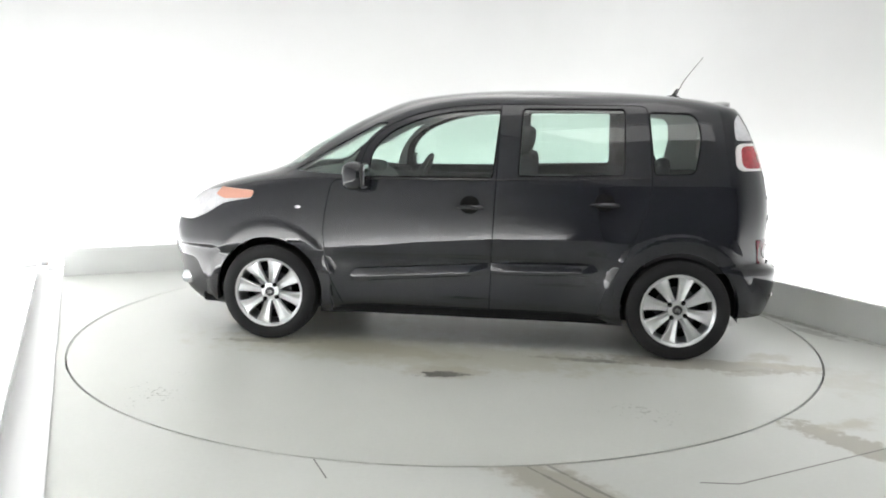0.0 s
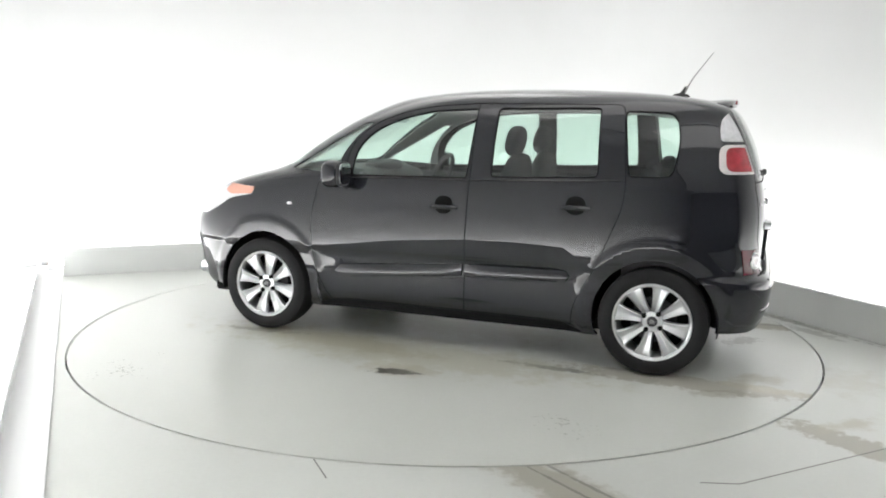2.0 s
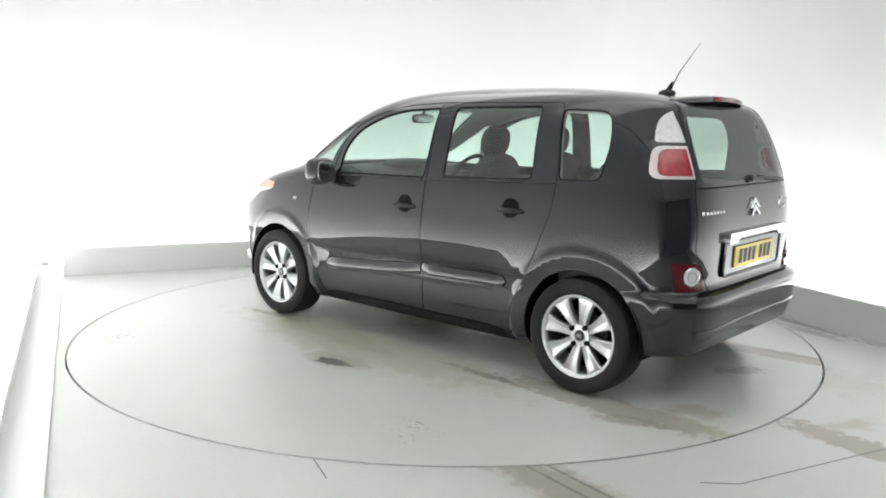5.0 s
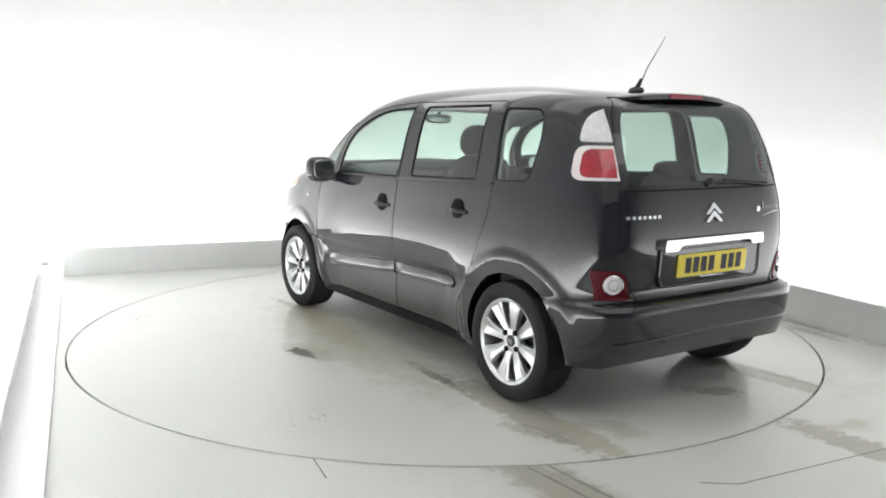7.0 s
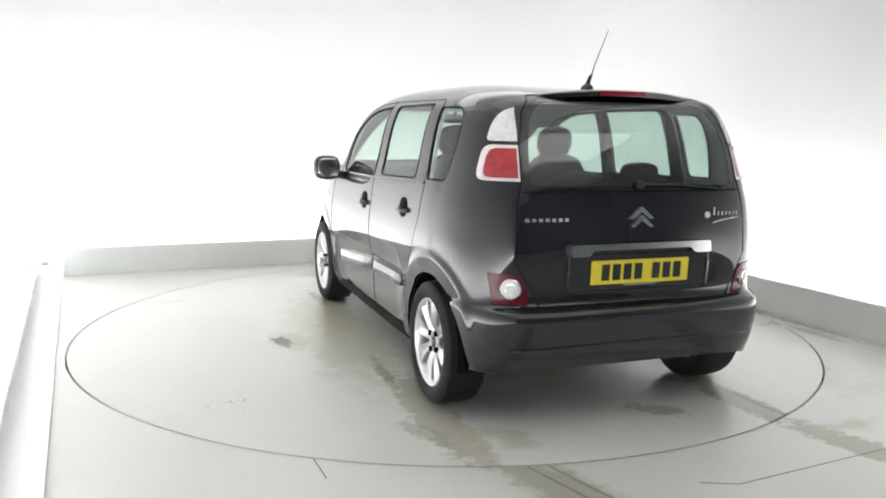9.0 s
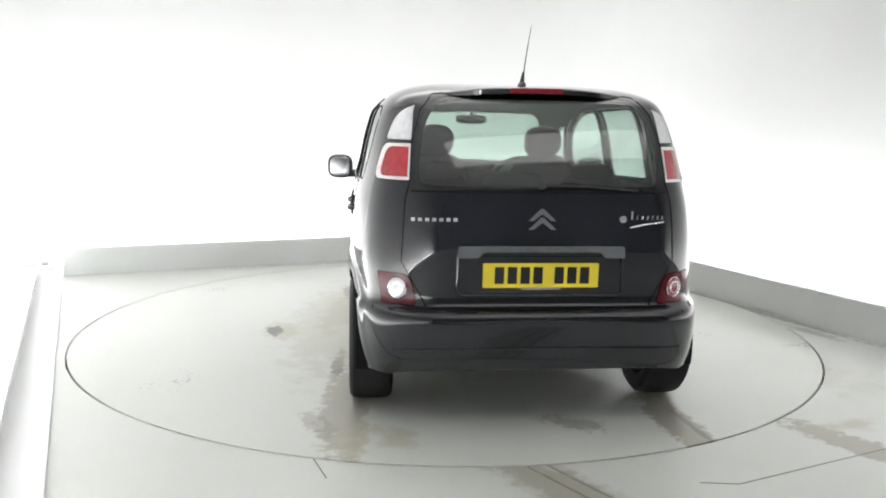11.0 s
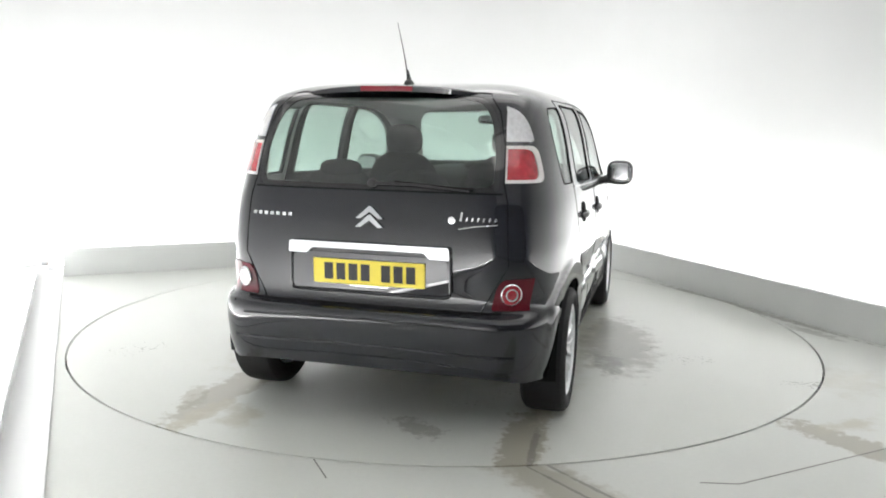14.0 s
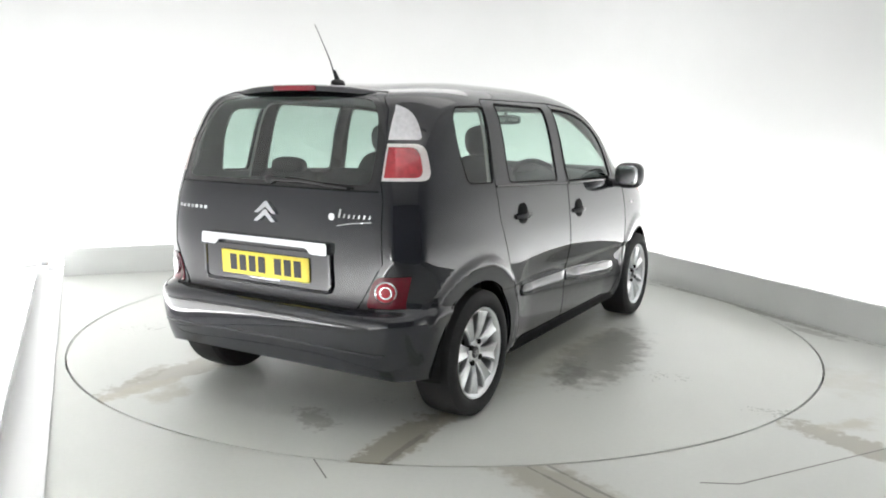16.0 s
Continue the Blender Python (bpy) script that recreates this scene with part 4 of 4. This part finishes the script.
seam_pts = [(-y, z) for y, z in TAILGATE[1:-1]][::-1]
line = dense(seam_pts + TAILGATE[1:-1], closed=True)
part("tailgate_seam", tube([(rear_x(y, z) + 0.0012, y, z) for y, z in line], 0.003, 6), M_SEAL, tailgate)
part("window_surround", tube([(rear_x(y, z) + 0.001, y, z) for y, z in dense([(-0.58, 1.098), (0.58, 1.098)], closed=False)], 0.004, 6), M_SEAL, tailgate)
part("plate_panel", rear_plate(rounded([(-0.372, 0.640), (0.372, 0.640), (0.362, 0.815), (-0.362, 0.815)], 0.03), 0.010), M_PAINT, tailgate, "black painted number plate surround")
edge = dense(rounded([(0.372, 0.815), (0.376, 0.640), (-0.376, 0.640), (-0.372, 0.815)], [0, 0.035, 0.035, 0])[0:], closed=False)
part("panel_rim", tube([(rear_x(y, z) - 0.010, y, z) for y, z in edge], 0.008, 8), M_PAINT, tailgate, "raised body-coloured rim")
top = [(-0.372, 0.866), (0.372, 0.866), (0.376, 0.812), (0.285, 0.812), (0.262, 0.838), (-0.262, 0.838), (-0.285, 0.812), (-0.376, 0.812)]
bm = rear_plate(rounded(top, [0.012, 0.012, 0.01, 0.01, 0.015, 0.015, 0.01, 0.01], 4), 0.034, 0.04)
part("chrome_strip", bm, M_CHROME, tailgate, "polished chrome strip above the plate", sharp=30)
number_plate = part("number_plate", rear_plate(rounded([(-0.262, 0.676), (0.262, 0.676), (0.262, 0.787), (-0.262, 0.787)], 0.006, 3), 0.018, 0.006), M_YELLOW, tailgate, "yellow number plate with dark bars", smooth=False)
for k, y in enumerate((0.188, 0.130, 0.072, 0.014, -0.082, -0.140, -0.198)):
    part("bar", rear_plate([(y - 0.021, 0.694), (y + 0.021, 0.694), (y + 0.021, 0.770), (y - 0.021, 0.770)], 0.0195, 0.001), M_INK, number_plate, smooth=False)
part("small_bar", rear_plate([(-0.09, 0.667), (0.09, 0.667), (0.09, 0.673), (-0.09, 0.673)], 0.0195, 0.004), M_SILVERINK, number_plate, smooth=False)
emblem = bmesh.new()
for q in (0.0, 0.038):
    rear = [(-0.064, 0.936 + q), (-0.040, 0.936 + q), (0, 0.966 + q), (0.040, 0.936 + q), (0.064, 0.936 + q), (0.006, 0.990 + q), (-0.006, 0.990 + q)]
    prism(rear, 0.018, lambda y, z, d: (rear_x(y, z) - 0.014 + d, y, z), emblem)
part("emblem", emblem, M_CHROME, tailgate, "two chrome chevron shapes", smooth=False)
for k in range(7):
    y = 0.572 - 0.031 * k
    part("lettering_bar", rear_plate([(y - 0.009, 0.969), (y + 0.009, 0.969), (y + 0.009, 0.984), (y - 0.009, 0.984)], 0.004, 0.003), M_SILVERINK, tailgate, smooth=False)
part("model_badge", lathe([(0.016, 0.006), (0.016, -0.004), (0.001, -0.006)], "x", 24, (rear_x(0.372, 0.982), -0.372, 0.982)), M_SILVERINK, tailgate, "small round silver badge")
for k, (w, h) in enumerate(((0.009, 0.038), (0.006, 0.018), (0.008, 0.016), (0.008, 0.016), (0.007, 0.016), (0.008, 0.017), (0.008, 0.016))):
    y = -0.412 - 0.0245 * k
    part("lettering_bar", rear_plate([(y - w / 2, 0.980), (y + w / 2, 0.980), (y + w / 2 - 0.004, 0.980 + h), (y - w / 2 - 0.004, 0.980 + h)], 0.004, 0.003), M_SILVERINK, tailgate, smooth=False)
part("lettering_line", tube([(rear_x(y, z) - 0.003, y, z) for y, z in ((-0.405, 0.945), (-0.47, 0.958), (-0.57, 0.968))], 0.003, 6), M_SILVERINK, tailgate)
# rear wiper
wiper = part("rear_wiper", tube([(rear_x(y, z) - 0.016, y, z) for y, z in dense([(-0.02, 1.13), (-0.20, 1.128), (-0.44, 1.108)], 0.06, False)], 0.007, 8, taper=0.004), M_PLASTIC, tailgate, "black rear wiper arm")
part("wiper_blade", tube([(rear_x(y, z) - 0.007, y, z) for y, z in dense([(-0.10, 1.138), (-0.46, 1.112)], 0.05, False)], 0.006, 6), M_SEAL, wiper)
part("wiper_pivot", lathe([(0.020, 0.0), (0.020, -0.02), (0.012, -0.026), (0.001, -0.026)], "x", 20, (rear_x(0, 1.13), 0.0, 1.13)), M_PLASTIC, wiper)

# roof spoiler and high stop lamp
bm = bmesh.new()
rows = []
for k in range(21):
    y = -0.46 + 0.92 * k / 20
    bow = 0.06 * (abs(y) / 0.46) ** 3
    low = 0.030 * (abs(y) / 0.46) ** 2.4
    keep = 1 - (abs(y) / 0.46) ** 6
    root = Vector((-0.25, y, roof_z(-0.25, y) - 0.006))
    shape = ((-0.20 + bow, y, roof_z(-0.20 + bow, y) - 0.001), (-0.30 + bow, y, 1.566 - low), (-0.338 + bow, y, 1.561 - low), (-0.346 + bow, y, 1.556 - low),
             (-0.342 + bow, y, 1.534 - low), (-0.318 + bow, y, 1.530 - low))
    rows.append([bm.verts.new(root + (Vector(p) - root) * keep) for p in shape])
for p, q in zip(rows, rows[1:]):
    for i in range(5):
        bm.faces.new((p[i], p[i + 1], q[i + 1], q[i]))
bm.faces.new(rows[0])
bm.faces.new(rows[-1])
spoiler = part("roof_spoiler", bm, M_PAINT, tailgate, "black roof spoiler lip")
part("high_stop_lamp", box_bm(0.014, 0.250, 0.026, (-0.343, 0, 1.547), 0.005), M_STOPLENS, tailgate, "red high-level brake lamp")

# bumper relief
bump = bmesh.new()
for z, r, w in ((0.520, 0.006, 0.60), (0.395, 0.009, 0.66)):
    tube([(rear_x(y, z) - 0.003, y, z + 0.012 * (1 - (y / w) ** 2)) for y in [w * (k / 12 - 1) for k in range(25)]], r, 8, bump)
part("bumper_ridge", bump, M_PAINT, rear_bumper, "raised ridges across the bumper")
part("bumper_tray", box_bm(0.10, 1.06, 0.05, (-0.52, 0, 0.318), 0.02, 3), M_PLASTIC, rear_bumper, "matt black lower bumper edge")
part("tailgate_sill", tube([(rear_x(y, 0.584) - 0.002, y, 0.586) for y in [0.05 * k - 0.60 for k in range(25)]], 0.005, 6), M_SEAL, rear_bumper)

# aerial
aerial = part("aerial", blob(0.055, 0.020, 0.022, (-0.005, 0, roof_z(-0.005, 0) + 0.008), 2.0), M_PLASTIC, car, "thin black whip aerial with a dark foot")
part("aerial_mast", tube([(-0.02, 0, roof_z(-0.02, 0) + 0.015), (-0.070, 0, 1.695), (-0.125, 0, 1.77), (-0.188, 0, 1.855)], 0.0040, 8, taper=0.0014), M_PLASTIC, aerial)
part("aerial_foot", tube([(0.0, 0, roof_z(0, 0) + 0.01), (-0.035, 0, 1.648)], 0.014, 10, taper=0.006), M_PLASTIC, aerial)

# windscreen wipers and cowl
bm = bmesh.new()
tube([(2.60 - 0.16 * (y / 0.6) ** 2, y, 1.075) for y in [0.06 * k - 0.6 for k in range(21)]], 0.022, 8, bm)
part("cowl_trim", bm, M_PLASTIC, car, "black plastic scuttle trim")


# ---------- the car: inside ----------
def front_seat(flip):
    seat = part("front_seat", blob(0.25, 0.24, 0.09, (1.22, flip * 0.345, 0.52), 3.2), M_SEAT, car, "dark fabric front seat")
    tilt = Matrix.Rotation(radians(-12), 4, "Y")
    part("backrest", blob(0.075, 0.235, 0.36, (1.00, flip * 0.340, 0.86), 3.0, 24, 16, rot=tilt), M_SEAT, seat)
    part("headrest", blob(0.055, 0.118, 0.098, (0.965, flip * 0.338, 1.288), 2.6, 20, 14, rot=tilt), M_SEAT, seat, "rounded dark headrest")
    for q in (-0.05, 0.05):
        part("headrest_post", tube([(0.97, flip * 0.338 + q, 1.22), (0.985, flip * 0.338 + q, 1.14)], 0.007, 8), M_CHROME, seat)
    return seat


front_seat(1)
front_seat(-1)
bench = part("rear_bench", blob(0.25, 0.62, 0.09, (0.42, 0, 0.60), 4), M_SEAT, car, "dark fabric rear bench")
for y in (-0.42, 0.0, 0.42):
    part("backrest", blob(0.07, 0.205, 0.30, (0.16, y, 0.86), 3.4, rot=Matrix.Rotation(radians(-14), 4, "Y")), M_SEAT, bench)
for y in (-0.40, 0.40):
    part("headrest", blob(0.045, 0.115, 0.050, (0.085, y, 1.150), 2.6), M_SEAT, bench)
part("parcel_shelf", box_bm(0.42, 1.18, 0.03, (-0.22, 0, 1.03), 0.01), M_TRIM, car, "dark parcel shelf")
bm = bmesh.new()
blob(0.30, 0.70, 0.16, (2.22, 0, 0.93), 3.2, bm=bm)
dash = part("dashboard", bm, M_TRIM, car, "dark plastic dashboard")
part("dash_hood", blob(0.10, 0.22, 0.045, (2.06, 0.0, 1.085), 2.6), M_TRIM, dash)
wheel = bmesh.new()
ring = []
for k in range(33):
    a = 2 * math.pi * k / 32
    ring.append(Vector((1.76 - 0.08 * math.sin(a), -0.345 + 0.185 * math.cos(a), 0.99 + 0.165 * math.sin(a))))
tube(ring, 0.016, 8, wheel)
steer = part("steering_wheel", wheel, M_TRIM, car, "black steering wheel")
bm = bmesh.new()
blob(0.04, 0.075, 0.06, (1.775, -0.345, 0.985), 2.6, bm=bm)
tube([(1.77, -0.52, 1.0), (1.77, -0.17, 1.0)], 0.014, 8, bm)
tube([(1.78, -0.345, 0.98), (2.1, -0.345, 0.90)], 0.03, 10, bm)
part("steering_hub", bm, M_TRIM, steer)
inner = part("interior_mirror", blob(0.012, 0.115, 0.034, (1.93, -0.022, 1.425), 3.4), M_TRIM, car, "dark interior rear-view mirror")
part("mirror_glass", blob(0.003, 0.105, 0.027, (1.918, -0.022, 1.425), 3.4), M_CHROME, inner)
part("mirror_stalk", tube([(1.94, -0.022, 1.44), (1.90, -0.022, 1.50)], 0.012, 8), M_TRIM, inner)
for flip in (1, -1):
    bm = bmesh.new()
    box_bm(1.85, 0.05, 0.42, (1.28, flip * 0.745, 0.80), 0.02, bm=bm)
    box_bm(0.50, 0.05, 0.55, (-0.05, flip * 0.715, 0.80), 0.02, bm=bm)
    part("door_lining", bm, M_TRIM, car, "dark plastic inner trim")


# ---------- what moves ----------
CAR_AT = Vector((-1.487, -0.197, 0.0))     # the rear axle, from the turntable's centre


def heading(t):
    return 172.442 - 6.6711 * t - 0.026339 * t * t + 0.000392 * t ** 3


def motions():
    times = [0.5 * k for k in range(33)]
    walk(turntable, [(t, pose(0, 0, 0, 0, 0, heading(t))) for t in times])
    walk(car, [(t, pose(0, 0, 0, 0, 0, heading(t)) @ Matrix.Translation(CAR_AT)) for t in times])


motions()
